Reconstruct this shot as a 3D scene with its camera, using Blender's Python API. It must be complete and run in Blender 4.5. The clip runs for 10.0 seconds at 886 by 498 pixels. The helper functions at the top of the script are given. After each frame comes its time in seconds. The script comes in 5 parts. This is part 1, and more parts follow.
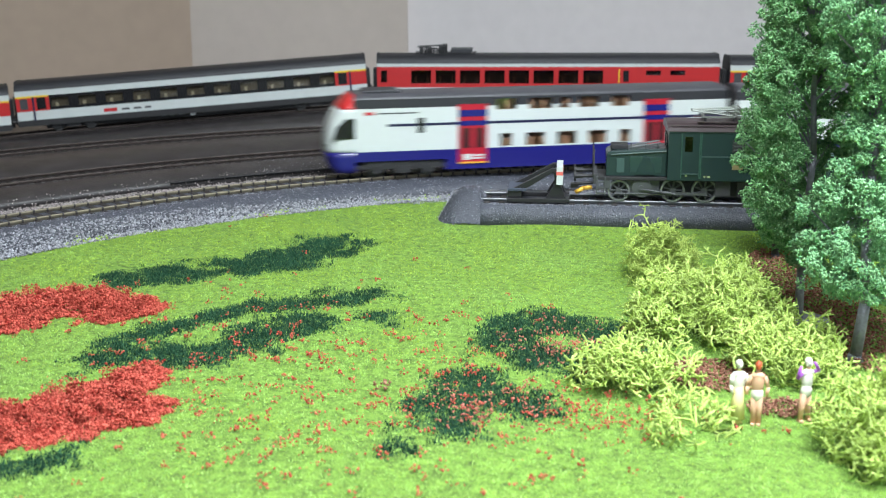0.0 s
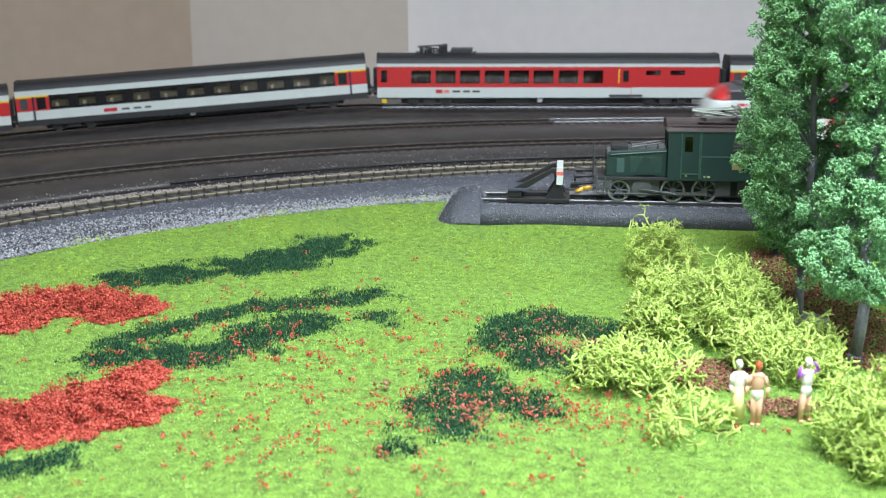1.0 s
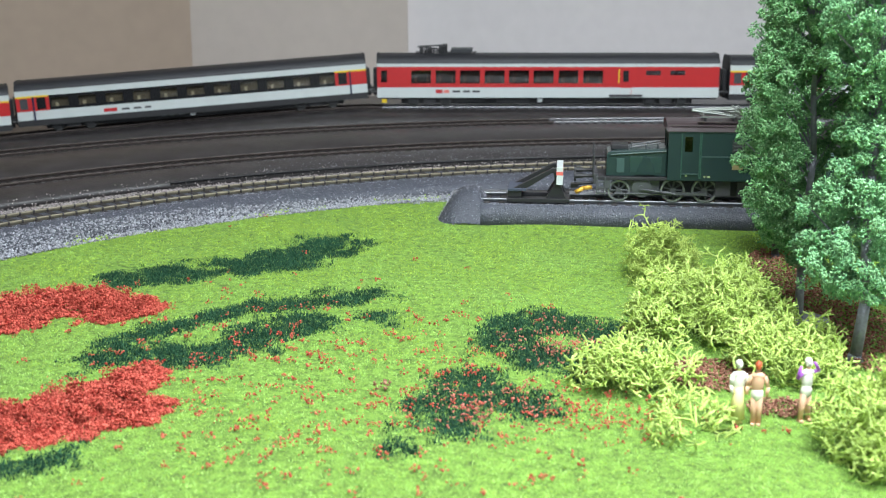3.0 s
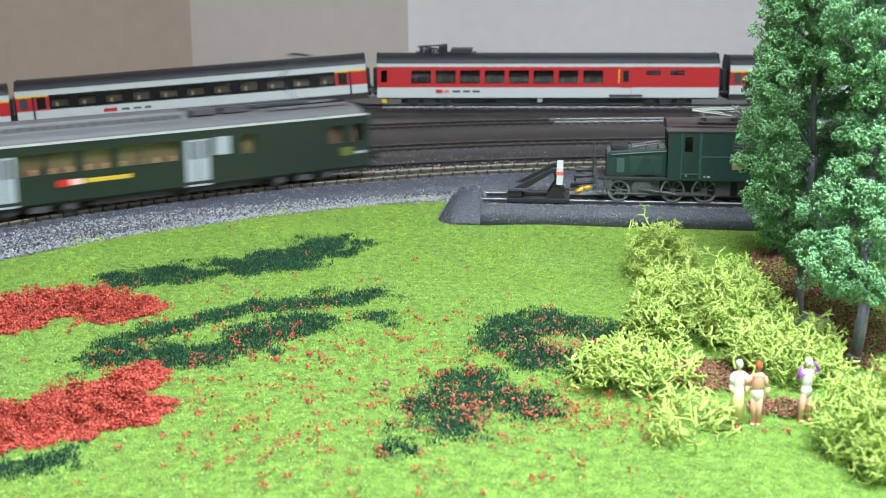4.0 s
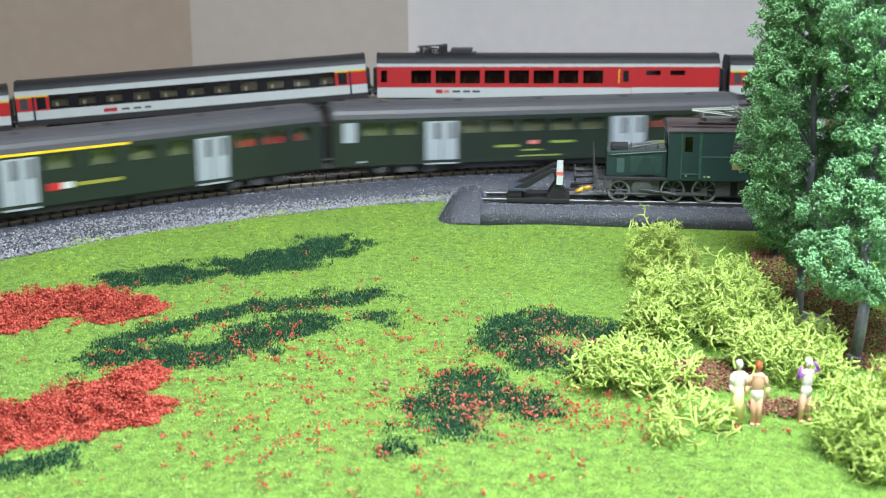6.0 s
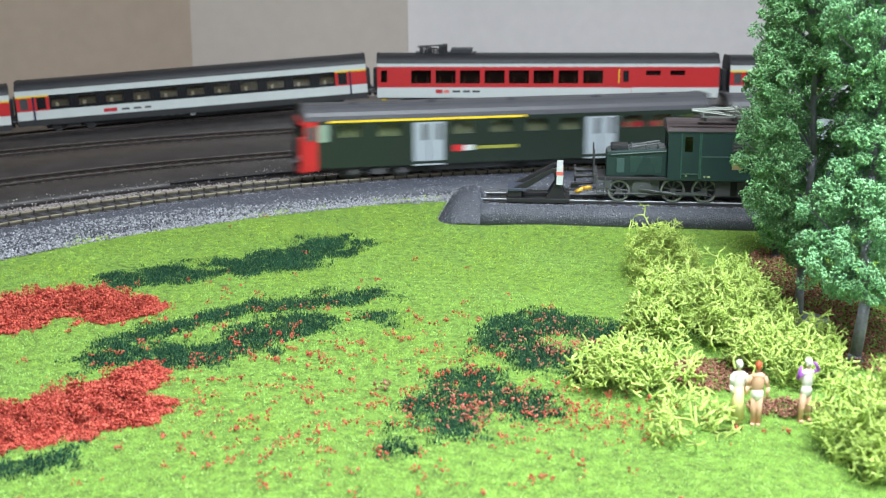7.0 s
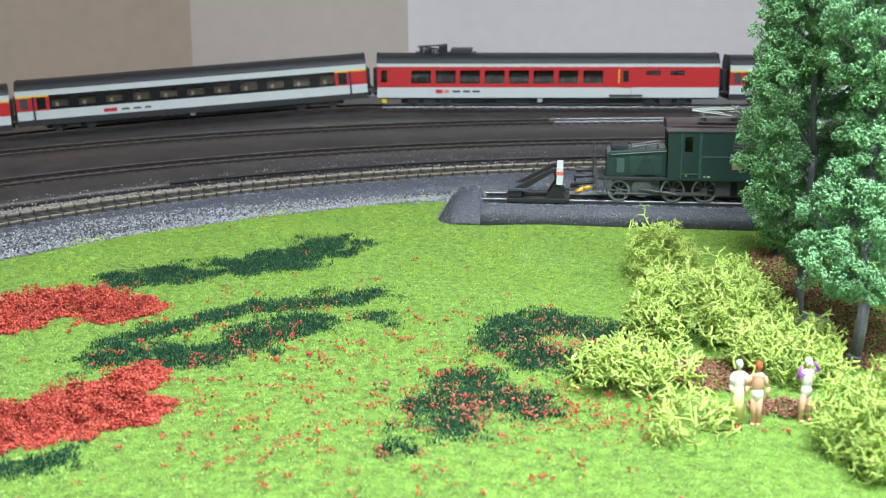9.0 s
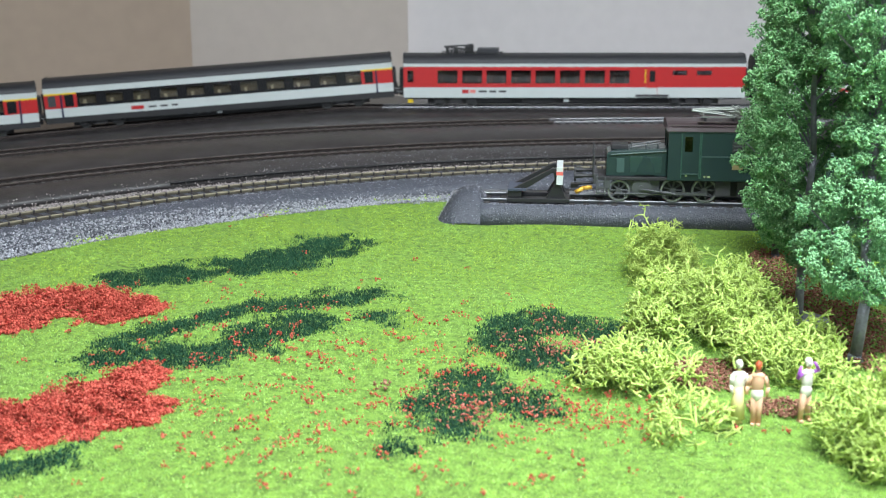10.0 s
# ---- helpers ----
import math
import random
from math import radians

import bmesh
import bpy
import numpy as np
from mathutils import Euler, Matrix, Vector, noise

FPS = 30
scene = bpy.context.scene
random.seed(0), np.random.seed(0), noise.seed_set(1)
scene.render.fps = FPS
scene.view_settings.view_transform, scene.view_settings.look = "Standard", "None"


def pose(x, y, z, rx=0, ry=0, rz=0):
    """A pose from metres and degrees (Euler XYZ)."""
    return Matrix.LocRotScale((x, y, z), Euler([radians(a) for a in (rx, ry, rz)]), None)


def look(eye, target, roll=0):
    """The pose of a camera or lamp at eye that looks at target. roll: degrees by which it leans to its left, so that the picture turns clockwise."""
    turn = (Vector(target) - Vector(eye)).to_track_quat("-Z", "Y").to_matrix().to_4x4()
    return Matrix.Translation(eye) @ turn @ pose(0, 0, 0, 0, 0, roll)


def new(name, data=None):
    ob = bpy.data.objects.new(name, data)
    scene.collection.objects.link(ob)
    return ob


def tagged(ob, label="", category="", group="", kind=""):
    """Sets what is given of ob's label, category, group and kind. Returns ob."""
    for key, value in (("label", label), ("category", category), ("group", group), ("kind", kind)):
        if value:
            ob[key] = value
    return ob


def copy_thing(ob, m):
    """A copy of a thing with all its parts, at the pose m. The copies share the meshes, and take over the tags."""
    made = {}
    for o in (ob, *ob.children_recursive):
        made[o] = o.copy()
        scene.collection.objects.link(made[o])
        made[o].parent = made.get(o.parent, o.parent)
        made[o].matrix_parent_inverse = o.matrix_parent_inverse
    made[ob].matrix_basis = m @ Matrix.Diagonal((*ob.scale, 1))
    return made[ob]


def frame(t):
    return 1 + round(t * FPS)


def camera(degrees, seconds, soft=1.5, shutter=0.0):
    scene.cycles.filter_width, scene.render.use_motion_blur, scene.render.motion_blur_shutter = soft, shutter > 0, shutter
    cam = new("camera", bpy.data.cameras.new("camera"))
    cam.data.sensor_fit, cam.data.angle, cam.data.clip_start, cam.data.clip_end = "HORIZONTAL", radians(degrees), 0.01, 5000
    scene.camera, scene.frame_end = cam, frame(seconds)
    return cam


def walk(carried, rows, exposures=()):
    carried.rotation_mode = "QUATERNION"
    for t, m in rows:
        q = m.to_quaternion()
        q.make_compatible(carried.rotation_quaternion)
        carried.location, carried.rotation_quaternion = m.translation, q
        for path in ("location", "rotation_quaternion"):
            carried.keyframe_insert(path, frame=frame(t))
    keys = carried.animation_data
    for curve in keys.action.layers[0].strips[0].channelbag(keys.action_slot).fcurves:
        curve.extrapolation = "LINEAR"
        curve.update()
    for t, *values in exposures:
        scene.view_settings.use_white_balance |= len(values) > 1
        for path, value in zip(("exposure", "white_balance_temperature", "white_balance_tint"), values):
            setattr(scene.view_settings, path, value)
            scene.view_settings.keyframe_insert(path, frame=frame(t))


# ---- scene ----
FOV = 39.23
cam = camera(FOV, 10.0, soft=1.1, shutter=0.7)
EYE = (0.0, 0.0, 0.1378)
VIEW = look(EYE, (0.0, 1.0, 0.1378 - math.tan(radians(13.643))))
cam.data.dof.use_dof, cam.data.dof.focus_distance, cam.data.dof.aperture_fstop = True, 0.53, 30.0
walk(cam, [(0.0, VIEW), (10.0, VIEW)])

# ---- light ----
world = bpy.data.worlds.new("world")
scene.world = world
world.use_nodes = True
wn = world.node_tree
sky = wn.nodes.new("ShaderNodeTexSky")
sky.sky_type, sky.sun_disc = "NISHITA", False
sky.sun_elevation, sky.sun_rotation = radians(40), radians(120)
wn.nodes["Background"].inputs[1].default_value = 0.1
wn.links.new(sky.outputs[0], wn.nodes["Background"].inputs[0])
scene.view_settings.exposure = 0.04


def area_lamp(name, eye, target, sx, sy, watts, rgb):
    data = bpy.data.lights.new(name, "AREA")
    data.shape, data.size, data.size_y, data.energy, data.color = "RECTANGLE", sx, sy, watts, rgb
    ob = new(name, data)
    ob.matrix_world = look(eye, target)
    return ob


# daylight in the east opening; added fill in the south one, added lamp overhead
area_lamp("window_light", (2.36, -0.3, 0.75), (0.0, 0.0, 0.55), 1.5, 1.2, 9, (0.86, 0.93, 1.0))
# added fill for the camera-facing sides; no window is known there
area_lamp("added_fill_south", (-0.1, -2.16, 0.85), (0.0, 0.6, 0.2), 1.9, 1.2, 13.5, (0.86, 0.95, 1.0))
area_lamp("added_lawn_light", (0.16, 0.12, 0.67), (0.14, 0.2, 0.0), 0.42, 0.42, 18, (0.87, 0.95, 1.0))

# ---- helpers of this scene ----
MM = 0.001


def lin(r, g, b):
    return tuple(((v / 255) / 12.92 if v <= 10 else ((v / 255 + 0.055) / 1.055) ** 2.4) for v in (r, g, b)) + (1.0,)


def paint(name, rgb, rough=0.45, metal=0.0, vary=0.12, scale=300.0, bump=0.0, grain=2500.0, per=None, second=None, spec=0.5):
    """A surface with colour variation at two scales and fine relief. per: 'island' or 'object' shifts the colour towards second."""
    m = bpy.data.materials.new(name)
    m.use_nodes = True
    t = m.node_tree
    b = t.nodes["Principled BSDF"]
    b.inputs["Roughness"].default_value, b.inputs["Metallic"].default_value = rough, metal
    b.inputs["Specular IOR Level"].default_value = spec
    co = t.nodes.new("ShaderNodeTexCoord")
    n1 = t.nodes.new("ShaderNodeTexNoise")
    n1.inputs["Scale"].default_value, n1.inputs["Detail"].default_value = scale, 6.0
    t.links.new(co.outputs["Object"], n1.inputs["Vector"])
    n2 = t.nodes.new("ShaderNodeTexNoise")
    n2.inputs["Scale"].default_value, n2.inputs["Detail"].default_value = grain, 2.0
    t.links.new(co.outputs["Object"], n2.inputs["Vector"])
    base = t.nodes.new("ShaderNodeRGB")
    base.outputs[0].default_value = rgb
    col = base.outputs[0]
    if per:
        mix = t.nodes.new("ShaderNodeMix")
        mix.data_type = "RGBA"
        mix.inputs["B"].default_value = second
        t.links.new(col, mix.inputs["A"])
        src = t.nodes.new("ShaderNodeNewGeometry" if per == "island" else "ShaderNodeObjectInfo")
        t.links.new(src.outputs["Random Per Island" if per == "island" else "Random"], mix.inputs["Factor"])
        col = mix.outputs["Result"]
    add = t.nodes.new("ShaderNodeMath")
    add.operation = "ADD"
    t.links.new(n1.outputs["Fac"], add.inputs[0])
    t.links.new(n2.outputs["Fac"], add.inputs[1])
    ramp = t.nodes.new("ShaderNodeMapRange")
    ramp.inputs["From Min"].default_value, ramp.inputs["From Max"].default_value = 0.6, 1.4
    ramp.inputs["To Min"].default_value, ramp.inputs["To Max"].default_value = 1 - vary, 1 + vary
    t.links.new(add.outputs[0], ramp.inputs["Value"])
    hsv = t.nodes.new("ShaderNodeHueSaturation")
    t.links.new(ramp.outputs[0], hsv.inputs["Value"])
    t.links.new(col, hsv.inputs["Color"])
    t.links.new(hsv.outputs[0], b.inputs["Base Color"])
    if bump:
        bp = t.nodes.new("ShaderNodeBump")
        bp.inputs["Strength"].default_value, bp.inputs["Distance"].default_value = bump, 0.0006
        t.links.new(add.outputs[0], bp.inputs["Height"])
        t.links.new(bp.outputs[0], b.inputs["Normal"])
    return m


def glassy(name, tint, rough=0.05, clear=0.75):
    m = bpy.data.materials.new(name)
    m.use_nodes = True
    t = m.node_tree
    t.nodes.remove(t.nodes["Principled BSDF"])
    a = t.nodes.new("ShaderNodeBsdfTransparent")
    a.inputs[0].default_value = tint
    g = t.nodes.new("ShaderNodeBsdfGlossy")
    g.inputs["Roughness"].default_value = rough
    mix = t.nodes.new("ShaderNodeMixShader")
    mix.inputs[0].default_value = 1 - clear
    t.links.new(a.outputs[0], mix.inputs[1])
    t.links.new(g.outputs[0], mix.inputs[2])
    t.links.new(mix.outputs[0], t.nodes["Material Output"].inputs[0])
    return m


def box(bm, x0, x1, y0, y1, z0, z1, lean=0.0):
    v = [bm.verts.new((x + (lean if z == z1 else 0), y, z)) for x in (x0, x1) for y in (y0, y1) for z in (z0, z1)]
    for f in ((0, 1, 3, 2), (4, 6, 7, 5), (0, 4, 5, 1), (2, 3, 7, 6), (0, 2, 6, 4), (1, 5, 7, 3)):
        bm.faces.new([v[i] for i in f])


def rod(bm, p, q, r, n=8, r2=None):
    p, q = Vector(p), Vector(q)
    d = (q - p).normalized()
    a = d.orthogonal().normalized()
    b = d.cross(a)
    r2 = r if r2 is None else r2
    lo = [bm.verts.new(p + (a * math.cos(k * math.tau / n) + b * math.sin(k * math.tau / n)) * r) for k in range(n)]
    hi = [bm.verts.new(q + (a * math.cos(k * math.tau / n) + b * math.sin(k * math.tau / n)) * r2) for k in range(n)]
    for k in range(n):
        bm.faces.new((lo[k], lo[(k + 1) % n], hi[(k + 1) % n], hi[k]))
    bm.faces.new(lo[::-1])
    bm.faces.new(hi)


def extrude(bm, profile, x0, x1, axis="x"):
    """A closed outline of (a, b) pairs swept along x (as y, z) or along y (as x, z)."""
    put = (lambda s, a, b: (s, a, b)) if axis == "x" else (lambda s, a, b: (a, s, b))
    lo = [bm.verts.new(put(x0, a, b)) for a, b in profile]
    hi = [bm.verts.new(put(x1, a, b)) for a, b in profile]
    n = len(profile)
    for k in range(n):
        bm.faces.new((lo[k], lo[(k + 1) % n], hi[(k + 1) % n], hi[k]))
    bm.faces.new(lo[::-1])
    bm.faces.new(hi)


def ball(bm, c, rx, ry, rz, u=10, v=8):
    m = Matrix.LocRotScale(c, None, (rx, ry, rz))
    bmesh.ops.create_uvsphere(bm, u_segments=u, v_segments=v, radius=1.0, matrix=m)


def part(name, bm, material, parent=None, label="", smooth=False, bevel=0.0, scale=MM):
    """Links a bmesh, modelled in millimetres, as one mesh object."""
    bmesh.ops.recalc_face_normals(bm, faces=bm.faces)
    if bevel:
        bmesh.ops.bevel(bm, geom=bm.edges[:], offset=bevel, segments=2, profile=0.6, affect="EDGES", clamp_overlap=True)
    me = bpy.data.meshes.new(name)
    for v in bm.verts:
        v.co *= scale
    bm.to_mesh(me)
    bm.free()
    for mt in (material if isinstance(material, (list, tuple)) else (material,)):
        me.materials.append(mt)
    if smooth:
        for p in me.polygons:
            p.use_smooth = True
    ob = new(name, me)
    if parent:
        ob.parent = parent
    if label:
        tagged(ob, label)
    return ob


def boxes(name, rows, material, parent=None, label="", bevel=0.0):
    bm = bmesh.new()
    for r in rows:
        box(bm, *r)
    return part(name, bm, material, parent, label, bevel=bevel)


def empty(name, label, category, group="", kind=""):
    return tagged(new(name), label, category, group, kind)


def raw_mesh(name, verts, faces, material, parent=None, smooth=False):
    """One mesh from arrays: verts (n, 3) in metres, faces (m, 3)."""
    me = bpy.data.meshes.new(name)
    verts, faces = np.asarray(verts, np.float32), np.asarray(faces, np.int32)
    k = faces.shape[1]
    me.vertices.add(len(verts))
    me.vertices.foreach_set("co", verts.ravel())
    me.loops.add(faces.size)
    me.loops.foreach_set("vertex_index", faces.ravel())
    me.polygons.add(len(faces))
    me.polygons.foreach_set("loop_start", np.arange(len(faces), dtype=np.int32) * k)
    me.polygons.foreach_set("loop_total", np.full(len(faces), k, np.int32))
    if smooth:
        me.polygons.foreach_set("use_smooth", np.ones(len(faces), bool))
    me.update(calc_edges=True)
    me.validate()
    me.materials.append(material)
    ob = new(name, me)
    ob.parent = parent
    return ob


rng = np.random.default_rng(7)

# ---- materials ----
WALL = paint("wall_plaster", (0.74, 0.70, 0.705, 1), 0.9, vary=0.05, scale=5, bump=0.15, grain=60)
# half-lit plaster: the light's fall-off to the left is painted into the tone
WALLHALFLIT = paint("wall_plaster_half_lit", (0.57, 0.50, 0.45, 1), 0.9, vary=0.05, scale=5, bump=0.15, grain=60)
# same plaster with the warm, dim light of the left corner painted in
WALLDIM = paint("wall_plaster_dim_warm", (0.43, 0.335, 0.265, 1), 0.9, vary=0.06, scale=5, bump=0.15, grain=60)
CEIL = paint("ceiling_paint", (0.8, 0.79, 0.77, 1), 0.9, vary=0.03, scale=4)
FLOOR = paint("room_floor", (0.28, 0.2, 0.13, 1), 0.6, vary=0.2, scale=5)
BOARD = paint("soil_board", (0.022, 0.018, 0.017, 1), 0.95, vary=0.3, scale=120, bump=0.6, grain=1500)
TURF = paint("turf_mat", (0.13, 0.235, 0.034, 1), 0.95, vary=0.8, scale=300, bump=1.0, grain=1100)
GRASSY = paint("grass_fibre_yellow", (0.18, 0.32, 0.03, 1), 0.95, vary=0.45, scale=240, grain=900, per="island", second=(0.49, 0.66, 0.11, 1), spec=0.1)
GRASS = paint("grass_fibre", (0.20, 0.42, 0.075, 1), 0.95, vary=0.45, scale=240, grain=900, per="island", second=(0.52, 0.76, 0.26, 1), spec=0.1)
DARKGRASS = paint("dark_grass_fibre", (0.005, 0.028, 0.016, 1), 0.9, vary=0.3, scale=60, per="island", second=(0.04, 0.12, 0.06, 1), spec=0.2)
REDFOAM = paint("red_foam", (0.33, 0.036, 0.027, 1), 0.95, vary=0.25, scale=400, per="island", second=(0.76, 0.18, 0.13, 1), spec=0.1)
PINKFOAM = paint("pink_foam", (0.62, 0.22, 0.17, 1), 0.9, vary=0.25, scale=400, per="island", second=(0.4, 0.12, 0.09, 1), spec=0.2)
LICHEN = paint("lichen", (0.36, 0.49, 0.095, 1), 1.0, vary=0.22, scale=250, bump=0.4, grain=1800, per="island", second=(0.56, 0.70, 0.23, 1), spec=0.0)
LICHEN2 = paint("lichen_fine", (0.36, 0.48, 0.10, 1), 1.0, vary=0.22, scale=250, bump=0.4, grain=1800, per="island", second=(0.54, 0.66, 0.2, 1), spec=0.0)
LITTER = paint("leaf_litter", (0.17, 0.06, 0.04, 1), 0.95, vary=0.4, scale=300, per="island", second=(0.42, 0.22, 0.15, 1), spec=0.2)
LEAF = paint("foliage_flock", (0.115, 0.29, 0.12, 1), 1.0, vary=0.25, scale=70, per="island", second=(0.31, 0.54, 0.27, 1), spec=0.0)
LEAF2 = paint("foliage_flock_light", (0.17, 0.40, 0.20, 1), 1.0, vary=0.25, scale=70, per="island", second=(0.36, 0.62, 0.33, 1), spec=0.0)
BARK = paint("plastic_bark", (0.07, 0.065, 0.075, 1), 0.45, vary=0.25, scale=300, bump=0.5, grain=900)
BARKL = paint("plastic_bark_grey", (0.2, 0.2, 0.24, 1), 0.4, vary=0.25, scale=300, bump=0.5, grain=900)
BED = paint("ballast_grey", (0.05, 0.055, 0.074, 1), 0.42, vary=0.45, scale=700, bump=1.0, grain=1600, spec=0.7)
BEDDARK = paint("ballast_dusty", (0.032, 0.028, 0.029, 1), 0.36, vary=0.6, scale=90, bump=0.3, grain=1500, spec=0.8)
GRAVEL = paint("gravel_light", (0.11, 0.11, 0.13, 1), 0.9, vary=0.3, scale=500, bump=0.8, per="island", second=(0.52, 0.53, 0.58, 1))
GRAVELPINK = paint("gravel_pinkish", (0.16, 0.14, 0.14, 1), 0.9, vary=0.3, scale=500, bump=0.8, per="island", second=(0.50, 0.44, 0.43, 1))
SPECK = paint("ballast_speck", (0.05, 0.05, 0.065, 1), 0.6, vary=0.3, scale=500, per="island", second=(0.5, 0.5, 0.56, 1))
SLEEPER = paint("sleeper_brown", (0.034, 0.029, 0.028, 1), 0.7, vary=0.3, scale=400)
RAIL = paint("rail_nickel", (0.22, 0.23, 0.24, 1), 0.42, 0.8, vary=0.2)
# straight yard rails, with reflected backlight painted into the colour
RAILYARD = paint("rail_yard_gleam", (0.3, 0.3, 0.32, 1), 0.35, 0.7, vary=0.25)
RAILOLD = paint("rail_dull", (0.23, 0.205, 0.145, 1), 0.5, 0.35, vary=0.2)
# weathered rails, also used where a curve's missing gleam is painted dark
RAILDARK = paint("rail_weathered_and_dim", (0.055, 0.042, 0.038, 1), 0.55, 0.2, vary=0.25)
BLACK = paint("black_plastic", (0.012, 0.012, 0.014, 1), 0.45, vary=0.15)
SOOT = paint("underframe_black", (0.018, 0.018, 0.02, 1), 0.6, vary=0.3, scale=200)
UNDER = paint("underframe_grey", (0.045, 0.045, 0.05, 1), 0.6, vary=0.3, scale=200)
ROOFD = paint("roof_dark_grey", (0.022, 0.023, 0.028, 1), 0.5, vary=0.12, scale=60)
ROOFG = paint("roof_grey", (0.058, 0.058, 0.068, 1), 0.5, vary=0.15, scale=60)
ROOFS = paint("roof_silver_grey", (0.12, 0.12, 0.13, 1), 0.5, vary=0.15, scale=60)
WHITE = paint("white_paint", (0.52, 0.56, 0.555, 1), 0.35, vary=0.03)
SILVER = paint("door_silver", (0.33, 0.37, 0.41, 1), 0.35, 0.1, vary=0.05)
RED = paint("red_paint", (0.46, 0.02, 0.022, 1), 0.35, vary=0.05)
BLUE = paint("blue_paint", (0.014, 0.014, 0.14, 1), 0.22, vary=0.05)
NAVY = paint("navy_line", (0.012, 0.014, 0.05, 1), 0.3, vary=0.05)
YELLOW = paint("yellow_paint", (0.72, 0.5, 0.02, 1), 0.4, vary=0.06)
GREEN = paint("coach_green", (0.016, 0.025, 0.019, 1), 0.3, vary=0.1, scale=60)
LOCO = paint("loco_green", (0.018, 0.037, 0.036, 1), 0.26, vary=0.1, scale=120)
LOCOLIGHT = paint("loco_trim_green", (0.045, 0.085, 0.08, 1), 0.3, vary=0.08, scale=120)
MAROON = paint("roof_maroon", (0.045, 0.03, 0.033, 1), 0.4, vary=0.2, scale=200)
WHEELDARK = paint("wheel_dark", (0.06, 0.06, 0.06, 1), 0.5, 0.4, vary=0.1)
STEEL = paint("wheel_steel", (0.26, 0.27, 0.28, 1), 0.35, 0.7, vary=0.15)
WHEELG = paint("wheel_grey", (0.085, 0.09, 0.095, 1), 0.35, 0.3, vary=0.2)
BRASS = paint("copper_coupling", (0.75, 0.42, 0.06, 1), 0.4, 0.3, vary=0.15)
PANTO = paint("pantograph_metal", (0.2, 0.22, 0.2, 1), 0.45, 0.5, vary=0.1)
SEATB = paint("seat_beige", (0.5, 0.4, 0.28, 1), 0.7, vary=0.15)
SEATR = paint("seat_brown", (0.72, 0.36, 0.23, 1), 0.6, vary=0.15)
SEATG = paint("seat_green", (0.5, 0.55, 0.25, 1), 0.6, vary=0.15)
SEATD = paint("seat_red", (0.5, 0.03, 0.04, 1), 0.6, vary=0.15)
CREAM = paint("cream_interior", (0.6, 0.58, 0.45, 1), 0.6, vary=0.1)
DARKIN = paint("dark_window_band", (0.012, 0.012, 0.014, 1), 0.2, vary=0.1)
INBEIGE = paint("interior_beige", (0.13, 0.095, 0.065, 1), 0.7, vary=0.4, scale=40)
INBROWN = paint("interior_brown", (0.22, 0.12, 0.085, 1), 0.7, vary=0.4, scale=40)
INOLIVE = paint("interior_olive", (0.19, 0.19, 0.12, 1), 0.7, vary=0.5, scale=40)
GLASS = glassy("window_glass", (0.88, 0.9, 0.88, 1), 0.06, 0.93)
GLASSD = glassy("window_glass_smoked", (0.45, 0.45, 0.45, 1), 0.05, 0.88)
FIGW = paint("figure_white", (0.8, 0.78, 0.7, 1), 0.5, vary=0.04)
FIGC = paint("figure_cream", (0.8, 0.72, 0.32, 1), 0.5, vary=0.05)
FIGF = paint("figure_flesh", (0.72, 0.42, 0.28, 1), 0.5, vary=0.05)
FIGH = paint("figure_auburn", (0.45, 0.09, 0.03, 1), 0.5, vary=0.05)
FIGP = paint("figure_violet", (0.42, 0.12, 0.6, 1), 0.5, vary=0.05)

# ---- room ----
def slab(name, rows, material, label, category="wall"):
    bm = bmesh.new()
    for r in rows:
        box(bm, *r)
    return tagged(part(name, bm, material, scale=1.0), label, category, kind="structure")


slab("floor", [(-2.5, 2.5, -2.3, 1.6, -1.0, -0.95)], FLOOR, "brown wooden floor of the hobby room", "floor")
slab("ceiling", [(-2.5, 2.5, -2.3, 1.6, 1.5, 1.55)], CEIL, "plain white painted ceiling of the room", "ceiling")
slab("wall_north", [(-0.039, 2.5, 1.40, 1.5, -0.95, 1.5), (-2.5, -0.039, 1.408, 1.5, -0.95, 1.5)], WALL, "smooth cream plaster wall behind the tracks")
slab("wall_north_panel", [(-0.277, -0.039, 1.385, 1.405, -0.95, 1.5)], WALLHALFLIT, "slightly proud cream plaster panel with a visible edge, painted dimmer")
slab("wall_west", [(-2.5, -2.4, -2.3, 1.4, -0.95, 1.5)], WALL, "plain cream side wall of the room")
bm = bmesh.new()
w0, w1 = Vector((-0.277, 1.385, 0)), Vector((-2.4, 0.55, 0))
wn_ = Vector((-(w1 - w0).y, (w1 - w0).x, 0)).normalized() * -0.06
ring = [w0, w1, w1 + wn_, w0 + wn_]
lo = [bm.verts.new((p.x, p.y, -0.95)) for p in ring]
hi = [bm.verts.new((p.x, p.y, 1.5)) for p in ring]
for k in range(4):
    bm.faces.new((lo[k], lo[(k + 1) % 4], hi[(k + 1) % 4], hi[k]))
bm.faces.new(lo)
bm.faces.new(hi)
tagged(part("wall_northwest", bm, WALLDIM, scale=1.0), "cream plaster wall that turns towards the room, warm dimness painted in", "wall", kind="structure")
slab("wall_east", [(2.4, 2.5, -2.3, -1.05, -0.95, 1.5), (2.4, 2.5, 0.45, 1.4, -0.95, 1.5), (2.4, 2.5, -1.05, 0.45, -0.95, 0.15), (2.4, 2.5, -1.05, 0.45, 1.35, 1.5)], WALL, "cream side wall with a window opening")
